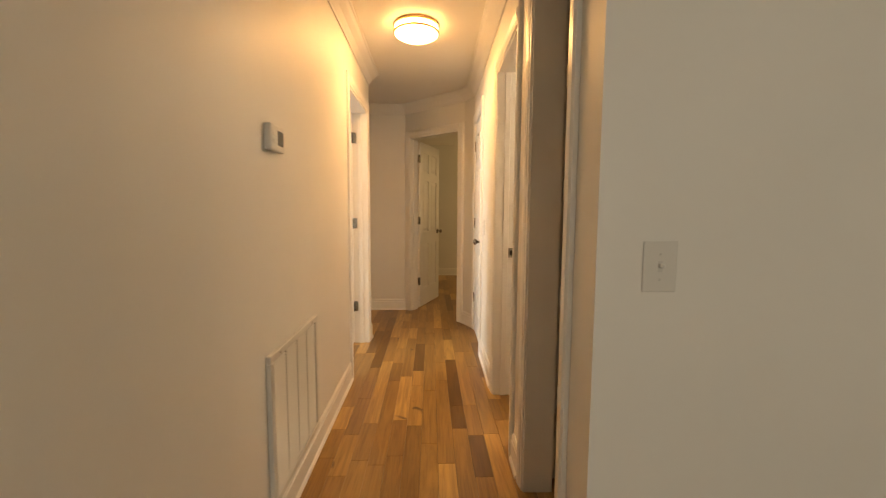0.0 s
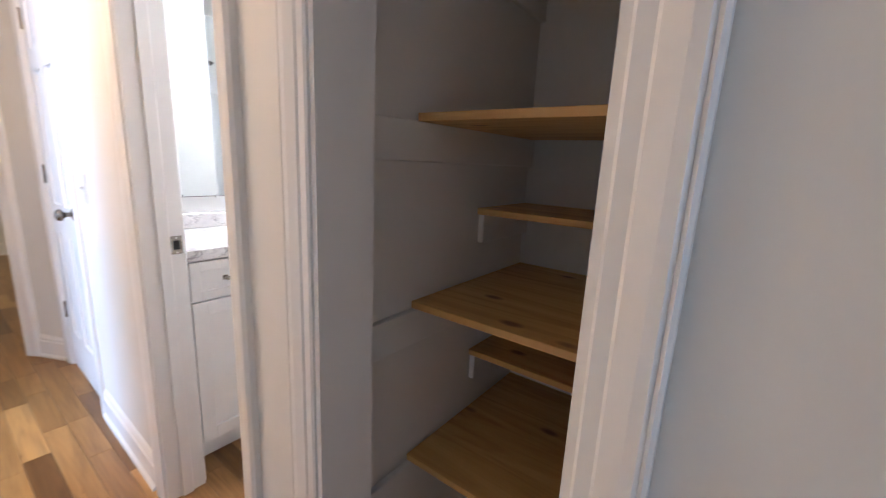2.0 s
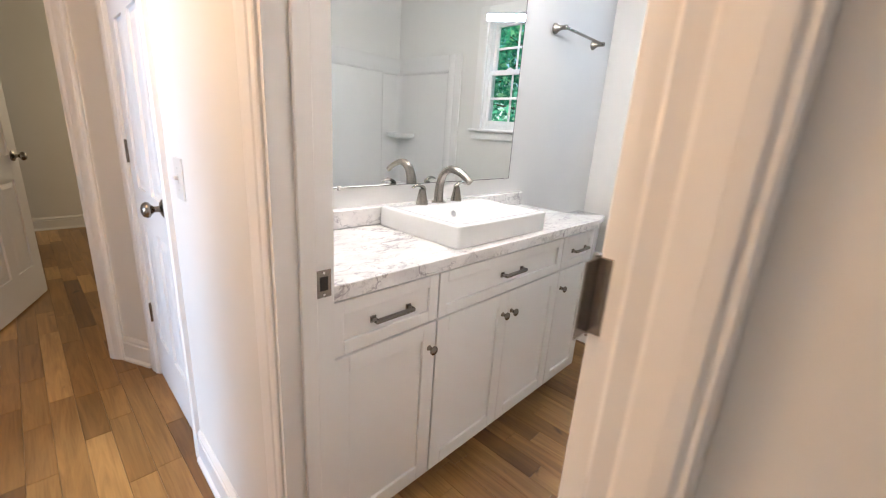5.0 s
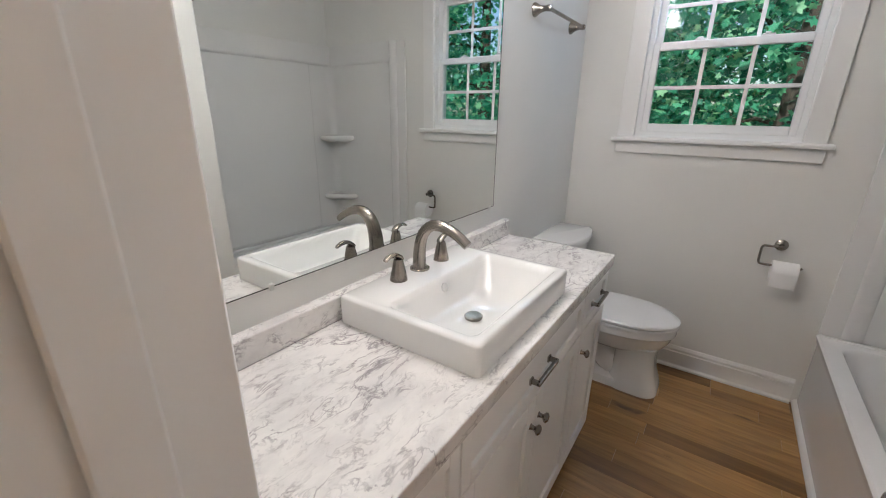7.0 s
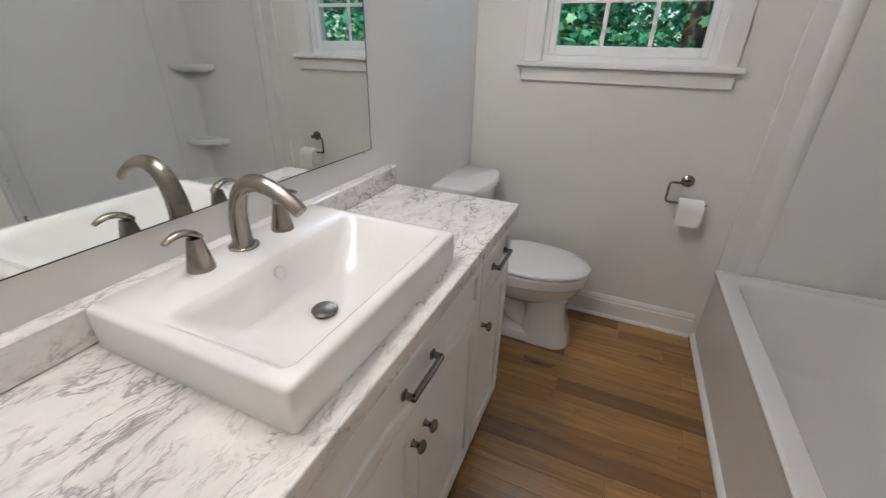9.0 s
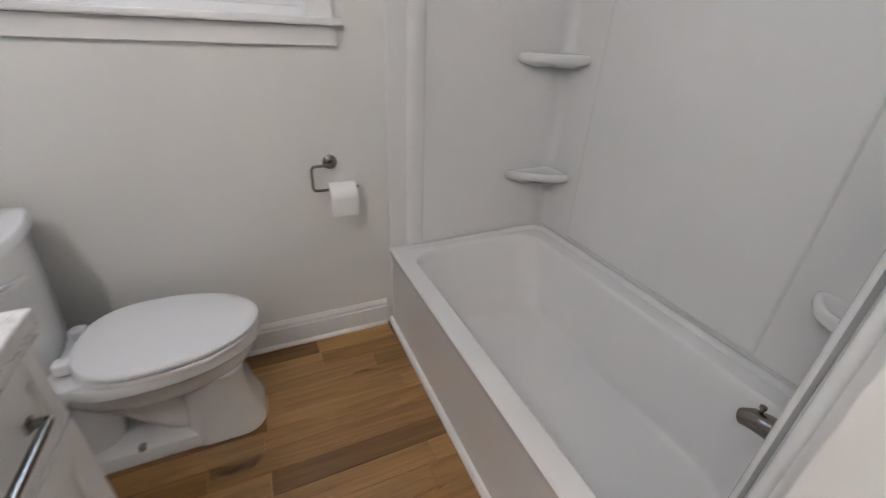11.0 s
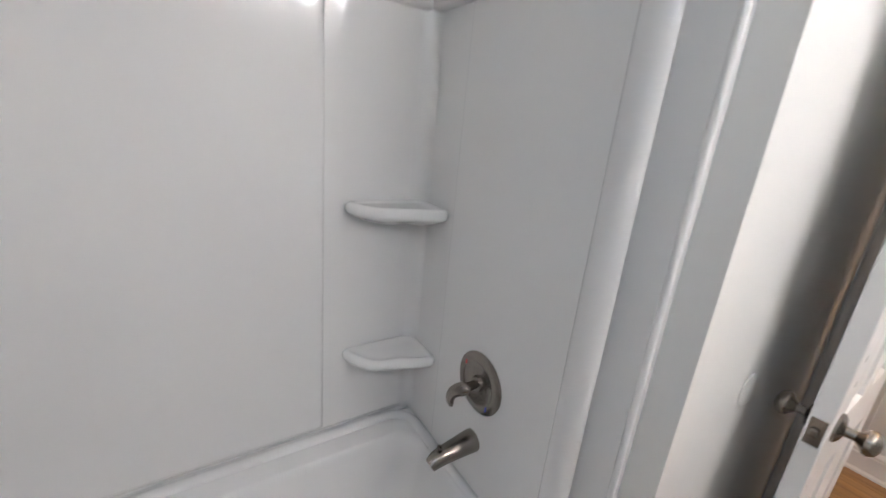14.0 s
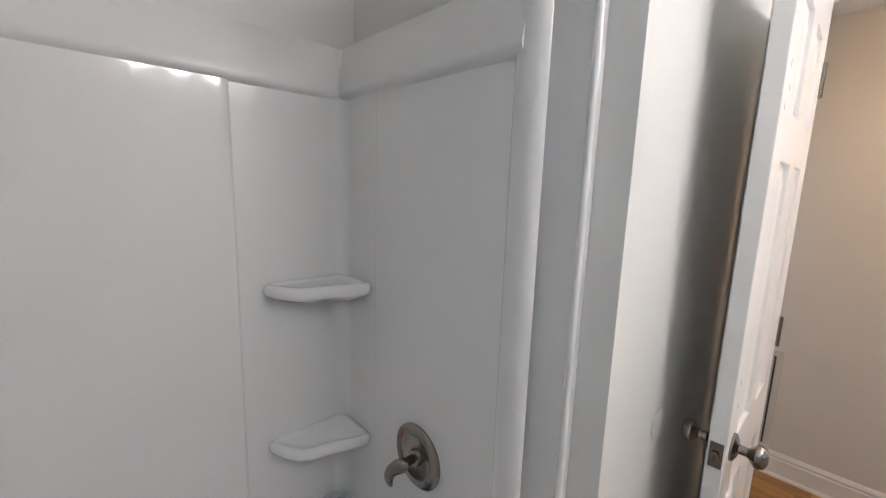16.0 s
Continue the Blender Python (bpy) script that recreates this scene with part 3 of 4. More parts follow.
def sash(x, za, zb, rail_lo, rail_hi):
    ya, yb, s = y0 + f, y1 - f, 0.030
    ob = part("sash", boxes(((x, ya, za), (x + 0.032, ya + s, zb)), ((x, yb - s, za), (x + 0.032, yb, zb)), ((x, ya + s, za), (x + 0.032, yb - s, za + rail_lo)), ((x, ya + s, zb - rail_hi), (x + 0.032, yb - s, zb)), bevel=0.003), vinyl, win)
    ga, gb, gz0, gz1 = ya + s, yb - s, za + rail_lo, zb - rail_hi
    for k in (1, 2):
        yy = ga + (gb - ga) * k / 3
        part("muntin", boxes(((x + 0.009, yy - 0.009, gz0), (x + 0.016, yy + 0.009, gz1)), bevel=0.002), vinyl, ob)
    zz = (gz0 + gz1) / 2
    part("muntin", boxes(((x + 0.0095, ga, zz - 0.009), (x + 0.0155, gb, zz + 0.009)), bevel=0.002), vinyl, ob)
    pane = part("pane", boxes(((x + 0.018, ga - 0.004, gz0 - 0.004), (x + 0.021, gb + 0.004, gz1 + 0.004))), window_glass, ob, "clear glass pane")
    pane.visible_shadow = False
    return ob


lower = sash(2.912, z0 + f, 1.742, 0.042, 0.036)
sash(2.950, 1.715, z1 - f, 0.034, 0.034)
for yy in (2.62, 2.88):
    part("sash_lock", boxes(((2.918, yy - 0.025, 1.742), (2.940, yy + 0.025, 1.752)), ((2.915, yy - 0.008, 1.750), (2.935, yy + 0.016, 1.758)), bevel=0.003), vinyl, lower)

# ---- vanity, worktop and basin ----
van = thing("vanity_cabinet", "white shaker vanity with doors, drawers and nickel pulls", "vanity", pose(0, 0, 0))
part("body", boxes(((0.566, 2.976, 0.10), (2.0, 3.425, 0.849))), cabinet_paint, van)
part("toe_kick", boxes(((0.566, 3.035, 0.001), (2.0, 3.42, 0.0995))), cabinet_paint, van)


def shaker(name, x0, x1, za, zb):
    s = 0.052 if zb - za > 0.3 else 0.036
    bm = boxes(((x0, 2.956, za), (x0 + s, 2.975, zb)), ((x1 - s, 2.956, za), (x1, 2.975, zb)), ((x0 + s, 2.956, za), (x1 - s, 2.975, za + s)), ((x0 + s, 2.956, zb - s), (x1 - s, 2.975, zb)), bevel=0.0015)
    ob = part(name, bm, cabinet_paint, van)
    part("panel", boxes(((x0 + s - 0.002, 2.965, za + s - 0.002), (x1 - s + 0.002, 2.974, zb - s + 0.002))), cabinet_paint, ob)
    return ob


def pull(parent, x, z, half=0.066):
    bm = boxes(((x - half, 2.928, z - 0.006), (x + half, 2.939, z + 0.006)), bevel=0.003, segs=2)
    for e in (-1, 1):
        box(bm, (x + e * half, 2.930, z - 0.006), (x + e * (half - 0.012), 2.953, z + 0.006), 0.002)
        box(bm, (x + e * (half + 0.003), 2.951, z - 0.009), (x + e * (half - 0.015), 2.956, z + 0.009), 0.001)
    part("handle", bm, nickel, parent, "brushed nickel bar pull")


def mushroom(parent, x, z):
    part("knob", lathe(bmesh.new(), [(0.001, 0), (0.009, 0.0), (0.0065, 0.004), (0.006, 0.012), (0.010, 0.016), (0.0145, 0.020), (0.0145, 0.024), (0.009, 0.0285), (0.001, 0.030)], pose(x, 2.956, z, 90, 0, 0), 18), nickel, parent, "brushed nickel mushroom knob", True)


for x0, x1 in ((0.572, 0.934), (0.940, 1.694), (1.700, 1.995)):
    pull(shaker("drawer_front", x0, x1, 0.695, 0.842), (x0 + x1) / 2, 0.770)
for x0, x1, kx in ((0.572, 0.934, 0.908), (0.940, 1.3155, 1.289), (1.3185, 1.694, 1.345), (1.700, 1.995, 1.727)):
    mushroom(shaker("door", x0, x1, 0.115, 0.688), kx, 0.605)

top = thing("vanity_worktop", "white marble-look worktop with grey veins and backsplash", "worktop")
part("slab", loft(bmesh.new(), [rounded(0.5655, 2.015, 2.945, 3.428, 0.851, 0.004), rounded(0.5655, 2.015, 2.945, 3.428, 0.887, 0.004), rounded(0.567, 2.0135, 2.9465, 3.4265, 0.8893, 0.004), rounded(0.570, 2.010, 2.950, 3.423, 0.890, 0.004),
                                rounded(1.050, 1.552, 2.995, 3.380, 0.890, 0.004), rounded(1.050, 1.552, 2.995, 3.380, 0.8525, 0.004)]), carrara, top)
part("backsplash", boxes(((0.5655, 3.394, 0.8905), (2.015, 3.4285, 0.958)), bevel=0.003), carrara, top)

sink = thing("basin", "white rectangular porcelain semi-recessed basin", "basin")
loops = [rounded(1.06, 1.542, 3.005, 3.370, 0.8560, 0.012), rounded(1.06, 1.542, 3.005, 3.370, 0.8908, 0.012), rounded(1.04, 1.562, 2.985, 3.390, 0.8908, 0.012), rounded(1.04, 1.562, 2.985, 3.390, 0.957, 0.012), rounded(1.042, 1.560, 2.987, 3.388, 0.962, 0.012), rounded(1.047, 1.555, 2.992, 3.383, 0.965, 0.012),
         rounded(1.063, 1.539, 3.008, 3.258, 0.965, 0.022), rounded(1.068, 1.534, 3.013, 3.253, 0.962, 0.022), rounded(1.082, 1.520, 3.024, 3.245, 0.945, 0.028), rounded(1.135, 1.470, 3.045, 3.228, 0.882, 0.045), rounded(1.165, 1.440, 3.065, 3.212, 0.868, 0.05), rounded(1.24, 1.36, 3.12, 3.18, 0.862, 0.028)]
part("bowl", loft(bmesh.new(), loops), porcelain, sink, "", True)
part("drain_stopper", lathe(bmesh.new(), [(0.001, 0.862), (0.024, 0.862), (0.026, 0.868), (0.022, 0.872), (0.001, 0.873)], pose(1.300, 3.150, 0.002)), nickel, sink, "nickel pop-up stopper", True)
part("overflow_ring", lathe(bmesh.new(), [(0.008, -0.002), (0.013, -0.002), (0.0125, 0.003), (0.008, 0.003)], pose(1.290, 3.241, 0.935, 72, 0, 0)), chrome, sink, "chrome overflow ring", True)
# near-black disc paints the shade inside the overflow; the bowl isn't pierced
part("overflow_hole_shade", lathe(bmesh.new(), [(0.0005, -0.002), (0.0085, -0.002), (0.0085, 0.001), (0.0005, 0.001)], pose(1.290, 3.241, 0.935, 72, 0, 0)), dark, sink)

tap = thing("basin_faucet", "brushed nickel widespread faucet with arched spout", "faucet", pose(1.302, 3.332, 0.965))
part("spout", tube(bmesh.new(), bezier((0, 0.006, 0), (0, 0.012, 0.075), (0, 0.004, 0.175), (0, -0.085, 0.155), (0, -0.155, 0.100), n=16), [0.026 - 0.0125 * (i / 16) ** 0.7 for i in range(17)], 16, 0.8), nickel, tap, "", True)
part("spout_base", lathe(bmesh.new(), [(0.001, 0), (0.029, 0), (0.029, 0.004), (0.026, 0.006), (0.001, 0.006)], pose(0, 0.006, 0)), nickel, tap, "", True)
for sx in (-1, 1):
    x = sx * 0.100
    body = part("handle_base", lathe(bmesh.new(), [(0.001, 0), (0.024, 0), (0.0235, 0.006), (0.014, 0.052), (0.012, 0.060), (0.001, 0.062)], pose(x, 0, 0)), nickel, tap, "", True)
    part("lever", tube(bmesh.new(), bezier((x + sx * -0.010, 0, 0.058), (x + sx * 0.005, 0, 0.078), (x + sx * 0.03, 0, 0.082), (x + sx * 0.052, 0, 0.068), n=8), [0.011, 0.0115, 0.011, 0.0105, 0.010, 0.0095, 0.009, 0.008, 0.006], 12, 0.6), nickel, body, "", True)

mirror = thing("wall_mirror_panel", "large frameless wall mirror above the worktop", "mirror")
part("glass", boxes(((0.690, 3.424, 1.033), (1.905, 3.4295, 2.0))), mirror_glass, mirror)
part("glass_edge", boxes(((0.690, 3.4235, 1.0305), (1.905, 3.4295, 1.0328))), dark, mirror, "dark lower edge of the mirror glass")
part("glass_edge", boxes(((0.6877, 3.4235, 1.0305), (0.6899, 3.4295, 2.0))), dark, mirror, "dark side edge of the mirror glass")
part("glass_edge", boxes(((1.9051, 3.4235, 1.0305), (1.9073, 3.4295, 2.0))), dark, mirror, "dark side edge of the mirror glass")
for x in (0.887, 1.870):
    part("clip", boxes(((x - 0.006, 3.419, 1.024), (x + 0.006, 3.4295, 1.040)), bevel=0.002), plastic, mirror, "small clear mirror clip")
bar = thing("vanity_light", "nickel vanity light bar with three lit globes", "wall light", pose(1.28, 3.43, 2.20))
part("back_plate", boxes(((-0.36, -0.03, -0.045), (0.36, -0.0005, 0.045)), bevel=0.006, segs=2), nickel, bar)
for x in (-0.27, 0.0, 0.27):
    hold = part("socket", lathe(bmesh.new(), [(0.001, 0.03), (0.022, 0.03), (0.02, 0.055), (0.001, 0.056)], pose(x, 0, 0, 90, 0, 0), 16), nickel, bar, "", True)
    part("globe", lathe(bmesh.new(), [(0.001, 0.056)] + [(0.072 * math.sin(radians(a)), 0.124 - 0.072 * math.cos(radians(a))) for a in range(20, 180, 16)] + [(0.001, 0.196)], pose(x, 0, 0, 90, 0, 0), 20), bulb_glass, hold, "glowing globe bulb", True)

rail = thing("towel_bar", "brushed nickel towel bar on the wall above the toilet", "towel bar")
for x in (2.19, 2.64):
    part("post", lathe(bmesh.new(), [(0.001, 0), (0.027, 0), (0.027, 0.006), (0.014, 0.026), (0.010, 0.050), (0.013, 0.062), (0.011, 0.072), (0.001, 0.074)], pose(x, 3.43, 1.80, 90, 0, 0)), nickel, rail, "", True)
part("bar", tube(bmesh.new(), [(2.185, 3.368, 1.80), (2.645, 3.368, 1.80)], 0.0075), nickel, rail, "", True)

# ---- toilet ----
CX = 2.592


def egg(front, back, half, z, n=40, square=2.6):
    """An outline in the floor plane, round in front and squarer behind."""
    mid, pts = back - (back - front) * 0.42, []
    for k in range(n):
        a = 2 * math.pi * k / n
        c, s = math.cos(a), math.sin(a)
        if s < 0:
            pts.append((CX + half * c, mid + (mid - front) * s, z))
        else:
            e = 2 / square
            pts.append((CX + half * math.copysign(abs(c) ** e, c), mid + (back - mid) * abs(s) ** e, z))
    return pts


wc = thing("toilet", "white two-piece porcelain toilet with closed lid", "toilet")
part("bowl", loft(bmesh.new(), [egg(2.800, 3.10, 0.075, 0.215), egg(2.776, 3.16, 0.112, 0.228), egg(2.752, 3.22, 0.140, 0.255), egg(2.728, 3.25, 0.162, 0.295), egg(2.716, 3.25, 0.174, 0.325), egg(2.712, 3.25, 0.176, 0.334), egg(2.706, 3.25, 0.182, 0.340), egg(2.706, 3.25, 0.183, 0.366), egg(2.712, 3.25, 0.178, 0.3765)]), porcelain, wc, "", True)
part("pedestal", loft(bmesh.new(), [rounded(CX - h2, CX + h2, y_front, y_back, zz, r2) for h2, y_front, y_back, zz, r2 in
                                    ((0.128, 2.735, 2.985, 0.001, 0.075), (0.127, 2.736, 2.985, 0.014, 0.075), (0.118, 2.746, 2.980, 0.050, 0.070), (0.108, 2.762, 2.972, 0.10, 0.062), (0.104, 2.772, 2.968, 0.16, 0.058), (0.106, 2.775, 2.970, 0.22, 0.058), (0.112, 2.770, 2.985, 0.262, 0.06))]), porcelain, wc, "", True)
part("foot", loft(bmesh.new(), [rounded(CX - h2, CX + h2, 2.90, y_back, zz, 0.03) for h2, y_back, zz in ((0.120, 3.275, 0.001), (0.119, 3.275, 0.030), (0.112, 3.268, 0.046), (0.095, 3.25, 0.052))]), porcelain, wc, "", True)
part("trapway", tube(bmesh.new(), bezier((CX, 2.93, 0.10), (CX, 3.02, 0.02), (CX, 3.10, 0.32), (CX, 3.20, 0.30), (CX, 3.235, 0.05), n=16), 0.078, 20), porcelain, wc, "", True)
part("tank_shelf", loft(bmesh.new(), [rounded(CX - h2, CX + h2, 3.12, 3.41, zz, 0.05) for h2, zz in ((0.09, 0.27), (0.125, 0.31), (0.150, 0.345), (0.152, 0.372), (0.147, 0.3795))]), porcelain, wc, "", True)
part("seat", loft(bmesh.new(), [egg(2.722, 3.175, 0.166, 0.3775), egg(2.699, 3.19, 0.186, 0.3810), egg(2.699, 3.19, 0.186, 0.3900), egg(2.704, 3.188, 0.183, 0.3940)]), seat_plastic, wc, "", True)
part("lid", loft(bmesh.new(), [egg(2.722, 3.175, 0.166, 0.3950), egg(2.698, 3.19, 0.187, 0.4025), egg(2.698, 3.19, 0.187, 0.4120), egg(2.706, 3.186, 0.181, 0.4190), egg(2.74, 3.16, 0.155, 0.4225), egg(2.85, 3.07, 0.06, 0.4240)]), seat_plastic, wc, "", True)
for sx in (-0.075, 0.075):
    part("lid_hinge", boxes(((CX + sx - 0.02, 3.175, 0.389), (CX + sx + 0.02, 3.215, 0.428)), bevel=0.008, segs=2), seat_plastic, wc)


def bowed(half, front, back, bulge, z, n=12):
    """A tank outline: straight behind and at the sides, bowed in front."""
    pts = [(CX + half, back, z), (CX - half, back, z)]
    for k in range(n + 1):
        u = -1 + 2 * k / n
        pts.append((CX + half * u, front - bulge * (1 - abs(u) ** 2.2), z))
    return pts


part("tank", loft(bmesh.new(), [bowed(0.172, 3.262, 3.426, 0.030, 0.3805), bowed(0.182, 3.258, 3.427, 0.034, 0.42), bowed(0.198, 3.252, 3.427, 0.040, 0.742)]), porcelain, wc, "", True)
part("tank_lid", loft(bmesh.new(), [bowed(0.202, 3.248, 3.4285, 0.042, 0.743), bowed(0.214, 3.240, 3.429, 0.045, 0.750), bowed(0.214, 3.240, 3.429, 0.045, 0.768), bowed(0.209, 3.245, 3.4285, 0.044, 0.776), bowed(0.195, 3.258, 3.42, 0.040, 0.780)]), porcelain, wc, "", True)
part("flush_lever", tube(bmesh.new(), bezier((2.47, 3.236, 0.69), (2.47, 3.205, 0.69), (2.49, 3.196, 0.69), (2.54, 3.192, 0.685), n=6), 0.008), chrome, wc, "chrome flush lever", True)
for sx in (-1, 1):
    part("bolt_cap", lathe(bmesh.new(), [(0.001, 0), (0.014, 0), (0.012, 0.012), (0.001, 0.016)], pose(CX + sx * 0.100, 3.10, 0.046)), chrome, wc, "floor bolt cap", True)

holder = thing("toilet_paper_holder", "brushed nickel wall holder for toilet paper", "paper holder")
part("rose", lathe(bmesh.new(), [(0.001, 0), (0.027, 0), (0.027, 0.007), (0.019, 0.012), (0.010, 0.016), (0.010, 0.05), (0.001, 0.051)], pose(2.89, 2.372, 0.812, 0, -90, 0)), nickel, holder, "", True)
part("arm", tube(bmesh.new(), [(2.842, 2.366, 0.812), (2.842, 2.43, 0.811)] + bezier((2.842, 2.43, 0.811), (2.842, 2.447, 0.811), (2.842, 2.447, 0.793), n=4)[1:] + [(2.842, 2.447, 0.735)] + bezier((2.842, 2.447, 0.735), (2.842, 2.447, 0.718), (2.842, 2.43, 0.718), n=4)[1:] + [(2.842, 2.285, 0.718), (2.842, 2.280, 0.726)], 0.0055), nickel, holder, "", True)
roll = thing("toilet_roll", "white toilet paper roll on the nickel holder", "toilet roll", pose(2.842, 2.342, 0.692, 90, 0, 0))
part("paper", lathe(bmesh.new(), [(0.020, -0.05), (0.050, -0.05), (0.051, -0.049), (0.051, 0.049), (0.050, 0.05), (0.020, 0.05)], segs=32), paper, roll, "", True)
part("sheet", boxes(((-0.051, -0.065, -0.049), (-0.0495, 0.0, 0.049))), paper, roll)

# ---- tub and shower ----
tub = thing("bathtub", "white acrylic alcove bathtub with a plain apron", "bathtub")
X0, X1, Y0, Y1 = 1.450, 2.886, 1.342, 2.150
part("shell", loft(bmesh.new(), [rounded(X0, X1, Y0, Y1 - 0.012, 0.002, 0.01, 10), rounded(X0, X1, Y0, Y1 - 0.012, 0.35, 0.01, 10), rounded(X0, X1, Y0, Y1 - 0.003, 0.385, 0.01, 10), rounded(X0, X1, Y0, Y1, 0.400, 0.01, 10), rounded(X0 + 0.004, X1 - 0.004, Y0 + 0.004, Y1 - 0.008, 0.410, 0.01, 10),
                                 rounded(1.508, 2.806, 1.446, 2.085, 0.410, 0.085, 10), rounded(1.511, 2.802, 1.449, 2.082, 0.4090, 0.085, 10), rounded(1.516, 2.796, 1.454, 2.077, 0.4045, 0.085, 10), rounded(1.520, 2.790, 1.459, 2.073, 0.396, 0.086, 10), rounded(1.524, 2.784, 1.463, 2.069, 0.380, 0.087, 10), rounded(1.606, 2.655, 1.512, 2.000, 0.122, 0.09, 10), rounded(1.611, 2.648, 1.516, 1.996, 0.106, 0.09, 10), rounded(1.620, 2.638, 1.524, 1.988, 0.096, 0.088, 10), rounded(1.632, 2.625, 1.535, 1.977, 0.0915, 0.085, 10), rounded(1.80, 2.50, 1.64, 1.87, 0.086, 0.08, 10)]), acrylic, tub, "", True)
lip = [(2.853, 2.125, 0.410), (2.853, 1.46, 0.410)] + [(2.773 + 0.08 * math.cos(radians(a)), 1.443 - 0.08 * math.sin(radians(a)), 0.410) for a in range(0, 91, 15)]
lip += [(1.577 - 0.08 * math.sin(radians(a)), 1.443 - 0.08 * math.cos(radians(a)), 0.410) for a in range(0, 91, 15)] + [(1.497, 1.46, 0.410), (1.497, 2.125, 0.410)]
part("tile_lip", tube(bmesh.new(), lip, [0.006] + [0.021] * (len(lip) - 2) + [0.006], 14, 0.62), acrylic, tub, "", True)
part("tile_ledge", boxes(((X0, Y0 - 0.003, 0.4095), (X1, 1.362, 0.420)), bevel=0.004, segs=2), acrylic, tub, "", True)
part("overflow_plate", lathe(bmesh.new(), [(0.001, 0), (0.034, 0), (0.034, 0.006), (0.029, 0.011), (0.001, 0.013)], pose(1.540, 1.757, 0.322, 0, 74, 0)), nickel, tub, "nickel overflow plate", True)
part("drain", lathe(bmesh.new(), [(0.001, 0.088), (0.033, 0.088), (0.033, 0.093), (0.022, 0.096), (0.019, 0.104), (0.001, 0.106)], pose(1.685, 1.785, 0.0)), nickel, tub, "nickel drain", True)
tagged(link_mesh("trim_tub", moulding((X0, Y1 - 0.011, 0), (2.888, Y1 - 0.011, 0), (0, 0, 1), (0, 1, 0), [(0, 0), (0, 0.018), (0.012, 0.017), (0.022, 0.010), (0.028, 0)]), trim_paint), "white shoe moulding along the tub", "trim", kind="structure")

sur = thing("shower_surround", "glossy white acrylic tub surround with corner shelves", "shower surround")
SZ0, SZ1 = 0.412, 1.888
part("back_panel", boxes(((1.4205, 1.3085, SZ0), (2.8895, 1.338, SZ1)), bevel=0.003), acrylic, sur)
part("center_panel", loft(bmesh.new(), [[(1.80 + i, y, 0.432 + i), (2.668 - i, y, 0.432 + i), (2.668 - i, y, 1.760), (1.80 + i, y, 1.760)] for i, y in ((0, 1.3375), (0.001, 1.339), (0.004, 1.3420), (0.009, 1.3440), (0.016, 1.345))]), acrylic, sur, "", True)
# grey strips put the groove's shade into colour; no groove is cut
for xa, xb, zb in ((1.7975, 1.7995, 1.752), (2.6685, 2.6705, 1.752), (1.7995, 2.6685, 0.4315)):
    part("center_groove_shade", boxes(((xa, 1.3375, 0.4295), (xb, 1.3384, zb))), joint, sur, "thin grey strip standing for the groove's shade round the centre panel")
part("corner_column", boxes(((1.4202, 1.3385, SZ0), (1.4785, 1.5245, SZ1))), acrylic, sur)
part("end_panel", boxes(((1.4202, 1.525, SZ0), (1.482, 2.040, SZ1)), ((1.4202, 2.0395, SZ0), (1.452, 2.140, SZ1)), bevel=0.003, segs=2), acrylic, sur)
part("edge_bead", tube(bmesh.new(), [(1.449, 2.138, SZ0 + 0.002), (1.449, 2.138, SZ1 - 0.002)], 0.008, 12), acrylic, sur, "", True)
part("corner_column", boxes(((2.8825, 1.3385, SZ0), (2.8898, 1.6145, SZ1))), acrylic, sur)
part("end_panel", boxes(((2.8785, 1.615, SZ0), (2.8898, 2.146, SZ1)), bevel=0.003, segs=2), acrylic, sur)
part("end_joint", boxes(((1.4786, 1.523, SZ0 + 0.01), (1.4795, 1.5255, 1.752))), joint, sur, "fine joint beside the corner column")
part("end_joint", boxes(((2.8815, 1.6145, SZ0 + 0.01), (2.8824, 1.617, 1.752))), joint, sur, "fine joint beside the corner column")
part("caulk_line", boxes(((1.49, 1.3382, 0.4236), (2.878, 1.3405, 0.4262)), ((2.8765, 1.36, 0.4105), (2.879, 2.13, 0.4135))), joint, sur, "thin grey caulk line")
RIB = [(0.038 * math.sin(radians(a)), 0.016 * math.cos(radians(a)) ** 1.4 - 0.001) for a in range(-90, 91, 15)]
part("rib", moulding((1.482, 2.030, SZ0 + 0.002), (1.482, 2.030, SZ1 - 0.002), (0, 1, 0), (1, 0, 0), RIB), acrylic, sur, "", True)
part("rib", moulding((2.8785, 2.030, SZ0 + 0.002), (2.8785, 2.030, SZ1 - 0.002), (0, 1, 0), (-1, 0, 0), RIB), acrylic, sur, "", True)
BAND = [(-0.012, -0.001), (-0.006, 0.010), (-0.001, 0.0165), (0.006, 0.020), (0.014, 0.0205), (0.024, 0.018), (0.05, 0.0125), (0.09, 0.008), (0.13, 0.005), (0.1365, 0.002), (0.137, -0.001)]
part("band", moulding((1.482, 1.338, 1.752), (2.8785, 1.338, 1.752), (0, 0, 1), (0, 1, 0), BAND), acrylic, sur, "", True)
part("band", moulding((1.482, 1.338, 1.752), (1.482, 2.02, 1.752), (0, 0, 1), (1, 0, 0), BAND), acrylic, sur, "", True)
part("band", moulding((2.8785, 1.338, 1.752), (2.8785, 2.02, 1.752), (0, 0, 1), (-1, 0, 0), BAND), acrylic, sur, "", True)
